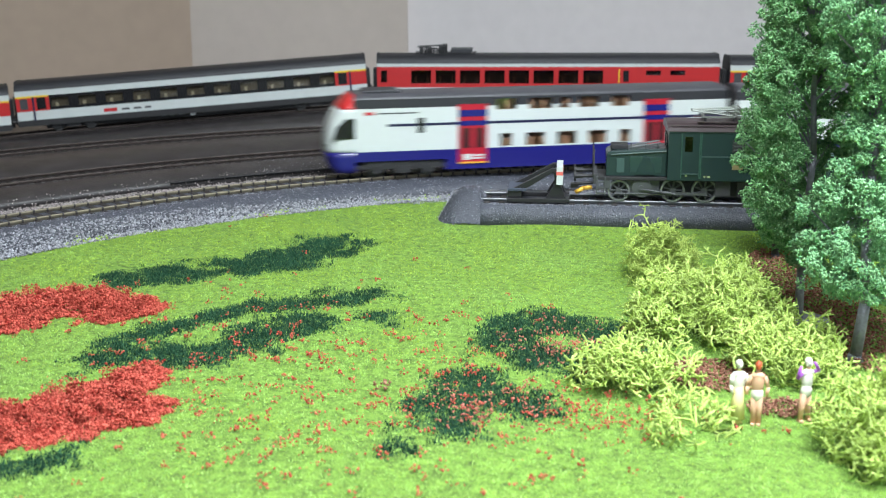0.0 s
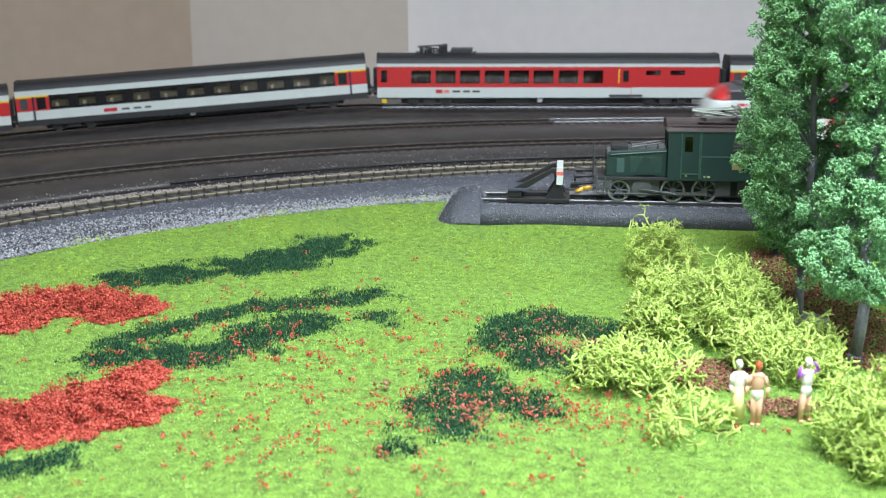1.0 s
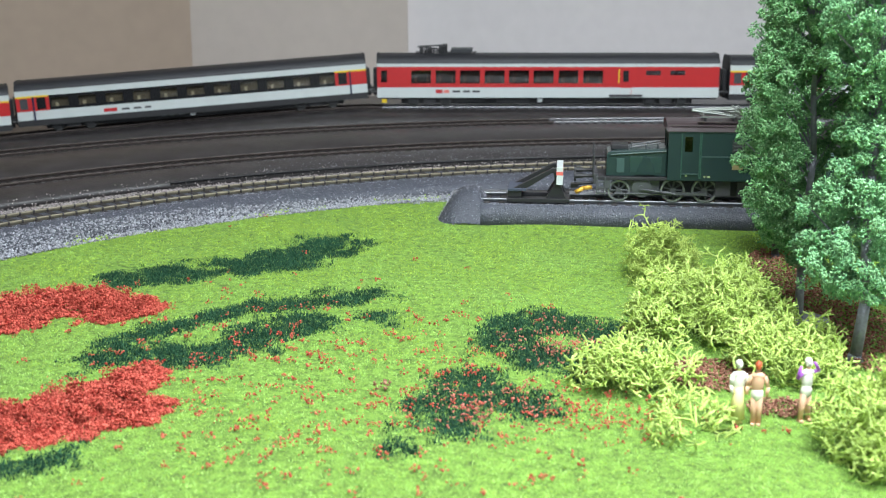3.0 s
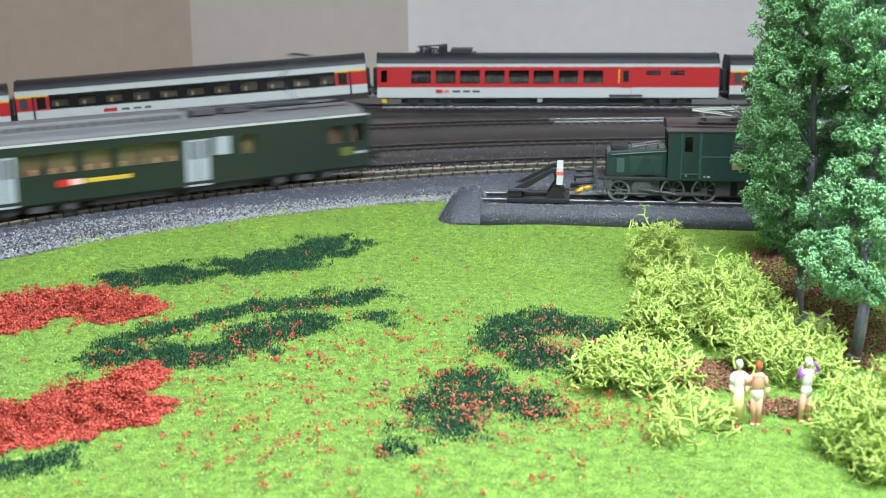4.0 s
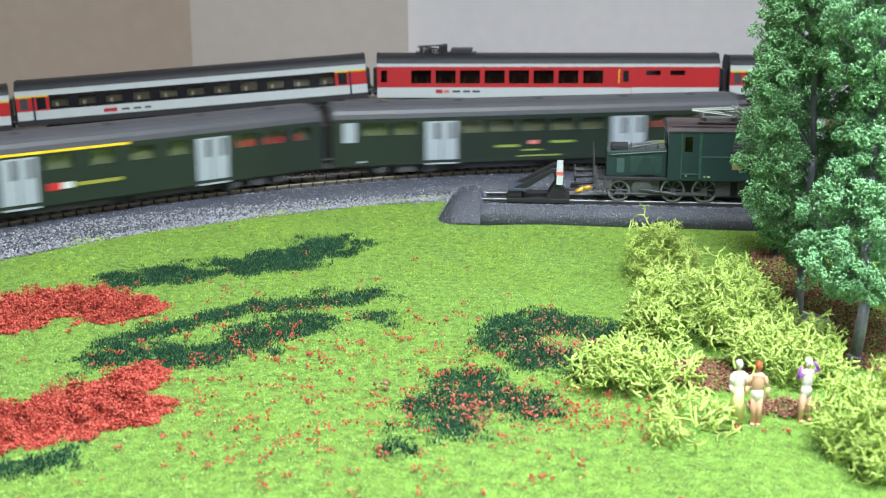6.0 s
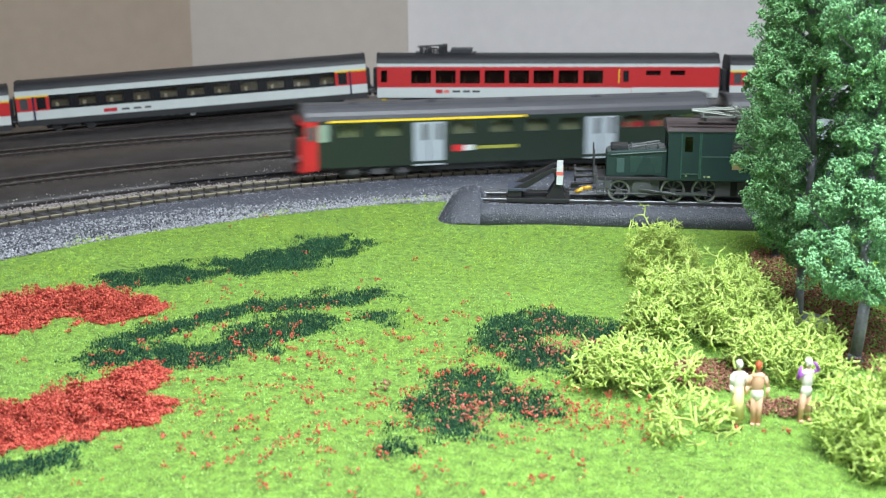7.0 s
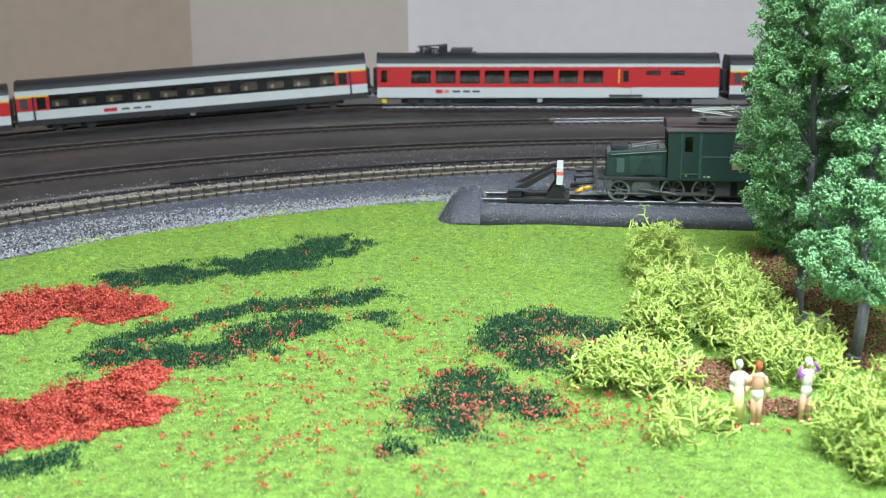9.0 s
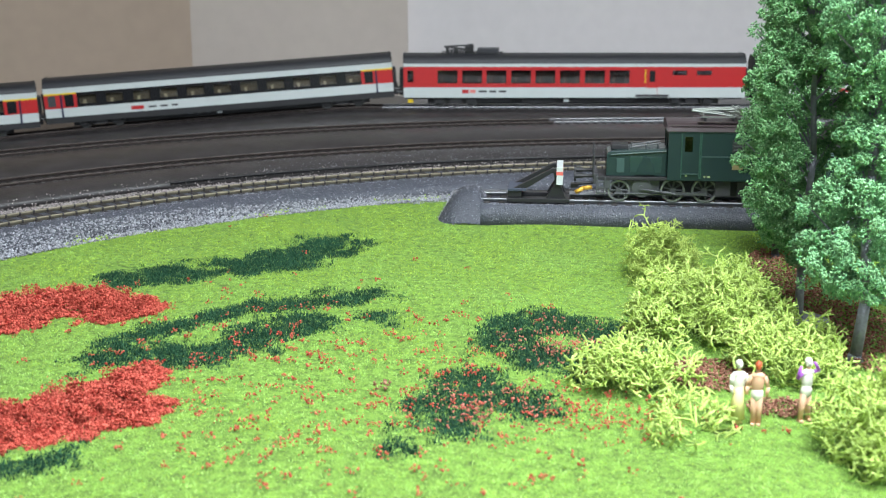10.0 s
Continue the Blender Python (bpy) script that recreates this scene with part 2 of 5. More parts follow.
slab("wall_south", [(-2.4, -1.05, -2.3, -2.2, -0.95, 1.5), (0.85, 2.4, -2.3, -2.2, -0.95, 1.5), (-1.05, 0.85, -2.3, -2.2, -0.95, 0.25), (-1.05, 0.85, -2.3, -2.2, 1.45, 1.5)], WALL, "unseen cream rear wall with a wide opening for the added fill")

# pendant lamp over the table, above the picture: an unseen source added for brightness
pend = empty("pendant_lamp", "unseen white pendant lamp added over the table to light the lawn", "lamp")
boxes("cord", [(157, 163, 117, 123, 800, 1500)], WHITE, pend)
boxes("shade", [(-70, 390, -110, -95, 680, 785), (-70, 390, 335, 350, 680, 785), (-70, -55, -95, 335, 680, 785), (375, 390, -95, 335, 680, 785), (-70, 390, -110, 350, 785, 800)], WHITE, pend)

# ---- the table and its tracks ----
table = empty("layout_table", "wooden board on legs that carries the model landscape", "table")
boxes("board", [(-1000, 1350, -650, 1300, -60, -33)], BOARD, table)
bm = bmesh.new()
rim = [(162.2 + 1150, 232.7 - 775), (162.2 + 1150, 990)] + [(162.2 - 775 * math.sin(k / 40 * math.pi), 232.7 + (757.3 if k == 0 else 775) * math.cos(k / 40 * math.pi)) for k in range(41)]
lo = [bm.verts.new((x, y, -33)) for x, y in rim]
hi = [bm.verts.new((x, y, -0.5)) for x, y in rim]
for k in range(len(rim)):
    bm.faces.new((lo[k], lo[(k + 1) % len(rim)], hi[(k + 1) % len(rim)], hi[k]))
bm.faces.new(lo[::-1])
bm.faces.new(hi)
part("deck", bm, BOARD, table)
for x in (-900, 1250):
    for y in (-380, 1100):
        boxes("leg", [(x - 30, x + 30, y - 30, y + 30, -950, -60)], BARK, table)

CX, CY = 0.1622, 0.2327
TOP = 0.0105


def oval(u, r=0.515, straight=0.538):
    """The oval track: place and heading at u metres along it, from where its far straight begins."""
    total = 2 * straight + math.tau * r
    u = u % total
    if u <= straight:
        return CX + u, CY + r, 0.0
    u -= straight
    if u <= math.pi * r:
        a = u / r
        return CX + straight + r * math.sin(a), CY + r * math.cos(a), -a
    u -= math.pi * r
    if u <= straight:
        return CX + straight - u, CY - r, -math.pi
    a = (u - straight) / r + math.pi
    return CX + r * math.sin(a), CY + r * math.cos(a), -a


def outer(r):
    def way(u):
        if u >= 0:
            return CX + u, CY + r, 0.0
        return CX + r * math.sin(u / r), CY + r * math.cos(u / r), -u / r
    return way


def rear(u):
    """The rear track: level and straight, then a wide curve that runs downhill. Place, heading and fall."""
    r, x0, y0 = 1.1, -0.05, 1.03
    if u >= 0:
        return x0 + u, y0, 0.0, 0.0
    fall = -0.068 * (u * u / 0.12 if u > -0.06 else -u - 0.03)
    return x0 + r * math.sin(u / r), y0 - r + r * math.cos(u / r), -u / r, max(fall, -0.026)


S0 = Vector((0.0239, 0.6281)) + Vector((0.0995, 0.995)) * 0.00825
STUB_TURN = -0.1
STUB_RISE = 0.0019


def stub(u):
    return S0.x + u * math.cos(STUB_TURN), S0.y + u * math.sin(STUB_TURN), STUB_TURN, STUB_RISE


def swept(name, way, u0, u1, step, profile, material, parent=None, smooth=False):
    """A closed outline of (offset to the left, height) in millimetres, swept along a way."""
    n = max(2, int((u1 - u0) / step) + 1)
    k = len(profile)
    verts, faces = [], []
    for i in range(n):
        x, y, a, *fall = way(u0 + (u1 - u0) * i / (n - 1))
        for o, z in profile:
            verts.append((x - math.sin(a) * o * MM, y + math.cos(a) * o * MM, z * MM + (fall[0] if fall and z > 1 else 0)))
    for i in range(n - 1):
        for j in range(k):
            p, q = i * k + j, i * k + (j + 1) % k
            faces.append((p, q, q + k, p + k))
    ob = raw_mesh(name, verts, faces, material, parent, smooth)
    return ob


RAILSHAPE = ((-0.45, 10.5), (0.45, 10.5), (0.45, 9.7), (0.2, 9.5), (0.2, 8.5), (-0.2, 8.5), (-0.2, 9.5), (-0.45, 9.7))


def track(name, way, u0, u1, bed, bedmat, railmat, label, pitch=7.2, near=None, clips=True):
    tr = empty(name, label, "railway track", kind="structure")
    swept("ballast_bed", way, u0, u1, 0.012, bed, bedmat, tr)
    for off in (-8.25, 8.25):
        swept("rail", way, u0, u1, 0.01, [(o + off, z) for o, z in RAILSHAPE], railmat, tr)
    bm = bmesh.new()
    box(bm, -1.6, 1.6, -11.5, 11.5, 8.0, 8.85)
    if clips:
        for off in (-8.25, 8.25):
            box(bm, -0.42, 0.42, off - 0.9, off + 0.5, 8.6, 10.56)
    first = part("sleeper", bm, SLEEPER, tr)
    data = first.data
    vs = np.array([v.co for v in data.vertices])
    fs = np.array([p.vertices[:] for p in data.polygons])
    rest_v, rest_f, base, used = [], [], 0, False
    u = u0 + 0.003
    while u < u1:
        x, y, a, *fall = way(u)
        m = pose(x, y, fall[0] if fall else 0, 0, 0, math.degrees(a))
        if near and near[0] <= u <= near[1]:
            if used:
                o = new("sleeper", data)
                o.parent = tr
            else:
                o, used = first, True
            o.matrix_basis = m
        else:
            r = np.array(m.to_3x3())
            rest_v.append(vs @ r.T + np.array(m.translation))
            rest_f.append(fs + base)
            base += len(vs)
        u += pitch * MM
    if rest_v:
        tagged(raw_mesh("far_sleepers", np.vstack(rest_v), np.vstack(rest_f), SLEEPER, tr), kind="stuff")
    if not used:
        bpy.data.objects.remove(first)
    return tr


MAINBED = ((-31, 0.3), (-22, 6), (-15, 8.6), (15, 8.6), (24, 5), (32, 0.3))
WIDEBED = ((-33, 0.3), (-31, 4.5), (-16, 8.6), (16, 8.6), (31, 5.5), (33, 0.3))
track("main_track", oval, -1.9, 2.4, MAINBED, BED, RAILOLD, "curved model track with dull rails on grey ballast", near=(-0.45, 0.25))
track("yard_track", outer(0.611), -0.95, 1.1, WIDEBED, BEDDARK, RAILDARK, "weathered curved yard track on dark dusty ballast", clips=False)
YARDBED = ((-65, 0.3), (-63, 4.5), (-16, 8.6), (16, 8.6), (29, 5.5), (31, 0.3))
# two rail tones: the straight's reflected backlight is painted in, the curve stays dim
track("yard_track", outer(0.712), -0.95, -0.08, YARDBED, BEDDARK, RAILDARK, "curved yard track with rails painted dim on dark ballast", clips=False)
track("yard_track", outer(0.712), -0.08, 1.1, YARDBED, BEDDARK, RAILYARD, "straight yard track with reflected light painted into its rails on dark ballast", clips=False)
REARBED = ((-38, -32.5), (-36, 4), (-16, 8.6), (16, 8.6), (95, 7.5), (98, -32.5))
# the same painted split of dim and gleaming rails
track("station_track", rear, -0.9, 0.0, REARBED, BEDDARK, RAILDARK, "rear curved track under the waiting express train", clips=False)
track("station_track", rear, 0.0, 1.2, REARBED, BEDDARK, RAILYARD, "rear straight track under the waiting express train", clips=False)
track("stub_track", stub, -0.004, 0.45, ((-19.5, 0.3), (-14.5, 8.4), (14.5, 8.4), (19.5, 0.3)), BED, RAIL, "short dead-end track with bright rails on moulded ballast", near=(0, 0.17), clips=False)


OCTA_V = np.array([(1, 0, 0), (-1, 0, 0), (0, 1, 0), (0, -1, 0), (0, 0, 1), (0, 0, -1)], float)
OCTA_F = np.array([(0, 2, 4), (2, 1, 4), (1, 3, 4), (3, 0, 4), (2, 0, 5), (1, 2, 5), (3, 1, 5), (0, 3, 5)])


def turns(n):
    q = rng.normal(size=(n, 4))
    q /= np.linalg.norm(q, axis=1)[:, None]
    w, x, y, z = q.T
    return np.stack([1 - 2 * (y * y + z * z), 2 * (x * y - w * z), 2 * (x * z + w * y), 2 * (x * y + w * z), 1 - 2 * (x * x + z * z),
                     2 * (y * z - w * x), 2 * (x * z - w * y), 2 * (y * z + w * x), 1 - 2 * (x * x + y * y)], 1).reshape(n, 3, 3)


def chunks(name, centres, sizes, material, parent=None, flat=1.0):
    """Many small angular lumps in one mesh."""
    n = len(centres)
    v = OCTA_V[None] * rng.uniform(0.55, 1.25, (n, 6, 1)) * np.asarray(sizes)[:, None, None]
    v = np.einsum("nij,nkj->nki", turns(n), v)
    v[:, :, 2] *= flat
    v = v + np.asarray(centres)[:, None, :]
    f = OCTA_F[None] + (np.arange(n) * 6)[:, None, None]
    return raw_mesh(name, v.reshape(-1, 3), f.reshape(-1, 3), material, parent)


TETRA_V = np.array([(1, 1, 1), (1, -1, -1), (-1, 1, -1), (-1, -1, 1)], float) * 0.75
TETRA_F = np.array([(0, 1, 2), (0, 3, 1), (0, 2, 3), (1, 3, 2)])


def shreds(name, centres, sizes, material, parent=None, uneven=0.45):
    """Many torn foam crumbs, each an uneven sliver, in one mesh. Sizes in metres."""
    n = len(centres)
    v = TETRA_V[None] * rng.uniform(1 - uneven, 1 + uneven, (n, 4, 3)) * np.asarray(sizes)[:, None, None]
    v *= np.stack([np.ones(n), rng.uniform(0.45, 1.0, n), rng.uniform(0.35, 0.8, n)], 1)[:, None, :]
    v = np.einsum("nij,nkj->nki", turns(n), v) + np.asarray(centres)[:, None, :]
    f = TETRA_F[None] + (np.arange(n) * 4)[:, None, None]
    return raw_mesh(name, v.reshape(-1, 3), f.reshape(-1, 3), material, parent)


def along(way, u, off, z):
    out = np.empty((len(u), 3))
    for i in range(len(u)):
        x, y, a, *_ = way(u[i])
        out[i] = x - math.sin(a) * off[i] * MM, y + math.cos(a) * off[i] * MM, z[i] * MM
    return out


def waves_1d(u):
    """A slow random swell along a way."""
    return np.sin(u * 61.0) + np.sin(u * 143.0 + 1.0) * 0.7 + np.sin(u * 29.0 + 2.0) * 0.5


tagged(swept("stub_gravel_bed", stub, -0.025, 0.45, 0.02, ((18, 0.2), (19, 1.5), (62, 1.5), (62, 0.2)), GRAVEL), "grey gravel between stub and main track", "gravel", kind="structure")
# the dark of the gaps beside the beds, drawn as thin black strips
tagged(swept("gap_strip", oval, -0.2, 0.14, 0.01, ((-31.8, 0.2), (-31.8, 1.1), (-30.6, 1.5), (-30.6, 0.2)), BLACK), "black strip drawn for the dark gap before the track bed", "trim", kind="structure")
tagged(swept("gap_strip", outer(0.611), -0.36, 0.12, 0.01, ((-33.4, 3.7), (-33.4, 4.6), (-32.0, 4.9), (-32.0, 3.7)), BLACK), "black strip drawn for the dark gap before the yard bed", "trim", kind="structure")
tagged(swept("moss_strip", oval, -0.75, -0.3, 0.01, ((17, 0.5), (18, 7.0), (25, 5.6), (29, 0.5)), DARKGRASS), "dark green moss beside the main rails", "moss", kind="structure")

# loose ballast: light gravel on the near shoulder, pale specks on the beds
n = 15000
u = rng.uniform(-0.62, -0.14, n)
edge = np.interp(u, [-0.62, -0.40, -0.28, -0.14], [-16.5, -18, -25, -31])
o = edge - rng.uniform(0, 1, n) ** 0.8 * (37.5 + edge) + rng.normal(0, 0.8, n)
tagged(chunks("gravel_shoulder", along(oval, u, o, np.interp(-o, [15, 22, 31, 36], [8.6, 6.0, 0.8, 0.5]) + rng.uniform(0.1, 0.8, n)), rng.uniform(0.35, 0.85, n) * MM, GRAVEL, None, 0.8), "pale grey loose gravel beside the curved track", "gravel", kind="stuff")
n = 420
u = rng.uniform(-0.5, -0.12, n)
u = u[waves_1d(u) > 0.2]
o = rng.normal(-33.5, 1.8, len(u))
tagged(chunks("grass_tufts", along(oval, u, o, np.interp(-o, [22, 31, 36], [6.6, 1.4, 1.2])), rng.uniform(0.4, 0.9, len(u)) * MM, GRASSY), "yellow-green turf crumbs strewn on the gravel", "grass", kind="stuff")
n = 2600
u, o = rng.uniform(-0.2, 0.12, n), rng.uniform(-42, -31, n)
tagged(chunks("gravel_strip", along(oval, u, o, np.full(n, 0.5)), rng.uniform(0.3, 0.75, n) * MM, GRAVEL, None, 0.7), "thin strip of pale gravel at the lawn's edge", "gravel", kind="stuff")
n = 8000
u, o = rng.uniform(-0.6, 0.25, n), rng.uniform(-30, -10, n)
z = np.interp(-o, [10, 15, 22, 31], [8.7, 8.7, 6.1, 0.5])
tagged(chunks("ballast_stones", along(oval, u, o, z), rng.uniform(0.12, 0.42, n) * MM, SPECK), "small pale stones in the grey ballast", "ballast", kind="stuff")
n = 15000
u, o = rng.uniform(-0.75, 0.25, n), rng.normal(0, 1, n)
o = np.clip(np.interp(u, [-0.75, -0.3, -0.15, 0.25], [-41, -41, -38, -33]) + o * np.interp(u, [-0.75, -0.3, -0.1], [4.6, 4.2, 2.2]), -62, -24)
tagged(chunks("gravel_between_tracks", along(outer(0.611), u, o, np.interp(o, [-60, -34, -31, -16], [0.8, 1.2, 4.9, 8.7])), rng.uniform(0.35, 0.8, n) * MM, GRAVELPINK, None, 0.8), "pale gravel between the two curved tracks", "gravel", kind="stuff")
n = 2500
u, o = rng.uniform(-0.3, 0.3, n), rng.uniform(-31, -12, n)
tagged(chunks("yard_ballast_stones", along(outer(0.611), u, o, np.interp(-o, [12, 16, 31], [8.7, 8.7, 4.6])), rng.uniform(0.15, 0.4, n) * MM, SPECK), "pale stones on the yard track's ballast", "ballast", kind="stuff")
n = 8000
u, o = rng.uniform(0, 0.3, n), rng.choice([-1, 1], n) * rng.uniform(10, 19, n)
tagged(chunks("stub_ballast_stones", along(stub, u, o, np.interp(np.abs(o), [10, 14.5, 19.5], [10.4, 10.4, 0.6])), rng.uniform(0.1, 0.3, n) * MM, SPECK), "pale stones in the stub track's ballast", "ballast", kind="stuff")

# ---- rolling stock (modelled in millimetres, x along the vehicle, z above the rail) ----
def wheel(bm, x, y, r, t=2.6, n=20):
    rod(bm, (x, y - t / 2, r), (x, y + t / 2, r), r, n)


def bogie(parent, x, base=26.0, r=5.0, w=10.5, mat=SOOT, frame_z=(5.5, 9.0)):
    bm = bmesh.new()
    for s in (-1, 1):
        box(bm, x - base / 2 - 7, x + base / 2 + 7, s * w - 1, s * w + 1, frame_z[0] + 1, frame_z[1])
        for dx in (-base / 2, base / 2):
            box(bm, x + dx - 3, x + dx + 3, s * (w + 1) - 0.8, s * (w + 1) + 0.8, 3.2, 7.6)
        box(bm, x - 5, x + 5, s * (w + 1) - 1, s * (w + 1) + 1, 3.0, 7.2)
    box(bm, x - 3, x + 3, -w, w, 6.0, 8.8)
    b = part("bogie", bm, mat, parent, "dark bogie frame")
    for dx in (-base / 2, base / 2):
        bm = bmesh.new()
        for s in (-1, 1):
            wheel(bm, x + dx, s * 8.0, r)
        rod(bm, (x + dx, -8, r), (x + dx, 8, r), 1.0)
        part("wheelset", bm, WHEELDARK, b)
    return b


def pierced(bm, x0, x1, y0, y1, z0, z1, holes):
    """A plate with rectangular openings (x0, x1, z0, z1), all within one height range."""
    if not holes:
        box(bm, x0, x1, y0, y1, z0, z1)
        return
    a, b = min(h[2] for h in holes), max(h[3] for h in holes)
    box(bm, x0, x1, y0, y1, z0, a)
    box(bm, x0, x1, y0, y1, b, z1)
    at = x0
    for h in sorted(holes):
        if h[0] > at:
            box(bm, at, h[0], y0, y1, a, b)
        if h[2] > a:
            box(bm, h[0], h[1], y0, y1, a, h[2])
        if h[3] < b:
            box(bm, h[0], h[1], y0, y1, h[3], b)
        at = h[1]
    if at < x1:
        box(bm, at, x1, y0, y1, a, b)


def shell(parent, length, width, bands, roof, roofmat, ends, glass, seats, seatmat, floor_z=10.0, cap=4.0, panes=True, inner=None):
    """Side walls in bands with real openings, glass, end walls, floor, seats and a rounded roof. bands: z0, z1, material, openings."""
    h, w = length / 2, width / 2
    for s in (-1, 1):
        for z0, z1, mat, holes in bands:
            bm = bmesh.new()
            y = sorted((s * w, s * (w - 1.0)))
            pierced(bm, -h + 0.4, h - 0.4, y[0], y[1], z0, z1, holes)
            part("side_panel", bm, mat, parent)
            for a, b, c, d in (holes if panes else ()):
                y2 = sorted((s * (w - 0.45), s * (w - 0.75)))
                boxes("window_pane", [(a, b, y2[0], y2[1], c, d)], glass, parent)
    z0, z1 = bands[0][0], bands[-1][1]
    for s in (-1, 1):
        x = sorted((s * h, s * (h - 1.2)))
        bm = bmesh.new()
        extrude(bm, [(-w + 0.3, z0), (w - 0.3, z0), (w - 0.3, z1), (w * 0.6, roof), (-w * 0.6, roof), (-w + 0.3, z1)], x[0], x[1])
        part("end_wall", bm, ends[0 if s < 0 else 1], parent)
        x = sorted((s * h, s * (h + 3.2)))
        boxes("gangway", [(x[0], x[1], -5.5, 5.5, z0 + 1, z1 - 5)], BLACK, parent, bevel=0.5)
    bm = bmesh.new()
    prof = [(-w - 0.2, z1 - 0.2), (w + 0.2, z1 - 0.2)]
    for k in range(0, 13):
        a = k / 12 * math.pi
        prof.append(((w + 0.2) * math.copysign(abs(math.cos(a)) ** 0.75, math.cos(a)), z1 + (roof - z1) * math.sin(a) ** 0.9))
    extrude(bm, prof, -h + cap * 0.3, h - cap * 0.3)
    part("roof", bm, roofmat, parent, smooth=False)
    boxes("floor_plate", [(-h + 1.4, h - 1.4, -w + 1.1, w - 1.1, z0, z0 + 1.5)], SOOT, parent)
    if inner:
        for s in (-1, 1):
            y = sorted((s * (w - 4.0), s * (w - 5.0)))
            boxes("partition", [(-h + 6, h - 6, y[0], y[1], z0 + 1.5, z0 + (z1 - z0) * 0.94)], inner, parent)
    # added dark box, so that no pale wall shows under the coach
    boxes("underside_filler", [(-h + 20, h - 20, -6.5, 6.5, 2.2, z0 + 0.2)], SOOT, parent)
    if seats:
        bm = bmesh.new()
        for x in seats:
            for s in (-1, 1):
                y = sorted((s * 3.5, s * (w - 1.4)))
                box(bm, x - 4, x + 4, y[0], y[1], z0 + 1.5, z0 + 6)
                box(bm, x - 1, x + 1, y[0], y[1], z0 + 6, z0 + 17)
        part("seats", bm, seatmat, parent)


def bars(name, rows, y, mat, parent, label=""):
    """Small flat rows of illegible print or a plain sign on both sides."""
    for s in (-1, 1):
        bm = bmesh.new()
        yy = sorted((s * y, s * (y + 0.12)))
        for a, b, c, d in rows:
            box(bm, a * 1.0, b * 1.0, yy[0], yy[1], c, d)
        ob = part(name, bm, mat, parent, label)
        if len(rows) > 1:
            tagged(ob, kind="stuff")


def underbody(parent, length, rows, mat=SOOT):
    for x0, x1, z0, z1 in rows:
        boxes("equipment_box", [(x0, x1, -11, 11, z0, z1)], mat, parent, bevel=0.4)


def buffers(parent, x, s, z=12.0):
    for y in (-10.0, 10.0):
        bm = bmesh.new()
        rod(bm, (x, y, z), (x + s * 4.5, y, z), 1.1)
        rod(bm, (x + s * 4.5, y, z), (x + s * 5.3, y, z), 2.6, 14)
        part("buffer", bm, BLACK, parent)


def pantograph(name, parent, x, z, mat, up=False, s=1):
    base = boxes(name, [(x - 9, x + 9, -6.5, -5.5, z, z + 0.7), (x - 9, x + 9, 5.5, 6.5, z, z + 0.7), (x - 8, x - 7, -6, 6, z, z + 0.7), (x + 7, x + 8, -6, 6, z, z + 0.7)], mat, parent)
    bm = bmesh.new()
    for dx in (-7, 7):
        for y in (-6, 6):
            rod(bm, (x + dx, y, z - 2.2), (x + dx, y, z), 0.7)
    part("insulator", bm, SOOT, base)
    bm = bmesh.new()
    if up:
        rod(bm, (x + s * 7, 0, z + 0.7), (x - s * 6, 0, z + 13), 0.3)
        rod(bm, (x - s * 6, 0, z + 13), (x + s * 9, 0, z + 27), 0.2)
        for y in (-1.2, 1.2):
            rod(bm, (x - s * 6, 0, z + 13), (x + s * 9, y * 3, z + 27), 0.14)
    else:
        for y in (-4.5, 4.5):
            rod(bm, (x + 8, y, z + 0.7), (x - 13, y * 0.6, z + 3.2), 0.5)
            rod(bm, (x - 13, y * 0.6, z + 3.2), (x + 9, y * 0.8, z + 4.4), 0.45)
        rod(bm, (x - 13, -3, z + 3.2), (x - 13, 3, z + 3.2), 0.5)
        rod(bm, (x + 7, -5, z + 1.4), (x + 7, 5, z + 1.4), 0.6)
    part("arm", bm, mat, base)
    bm = bmesh.new()
    hx, hz = (x + s * 9, z + 27.4) if up else (x + 9, z + 4.8)
    for dx in (-1.4, 1.4):
        rod(bm, (hx + dx, -8, hz), (hx + dx, 8, hz), 0.45)
        for e in (-1, 1):
            rod(bm, (hx + dx, e * 8, hz), (hx + dx, e * 10, hz - 1.5), 0.45)
    rod(bm, (hx - 1.4, -4, hz), (hx + 1.4, -4, hz), 0.35)
    rod(bm, (hx - 1.4, 4, hz), (hx + 1.4, 4, hz), 0.35)
    part("contact_strip", bm, mat, base)
    return base


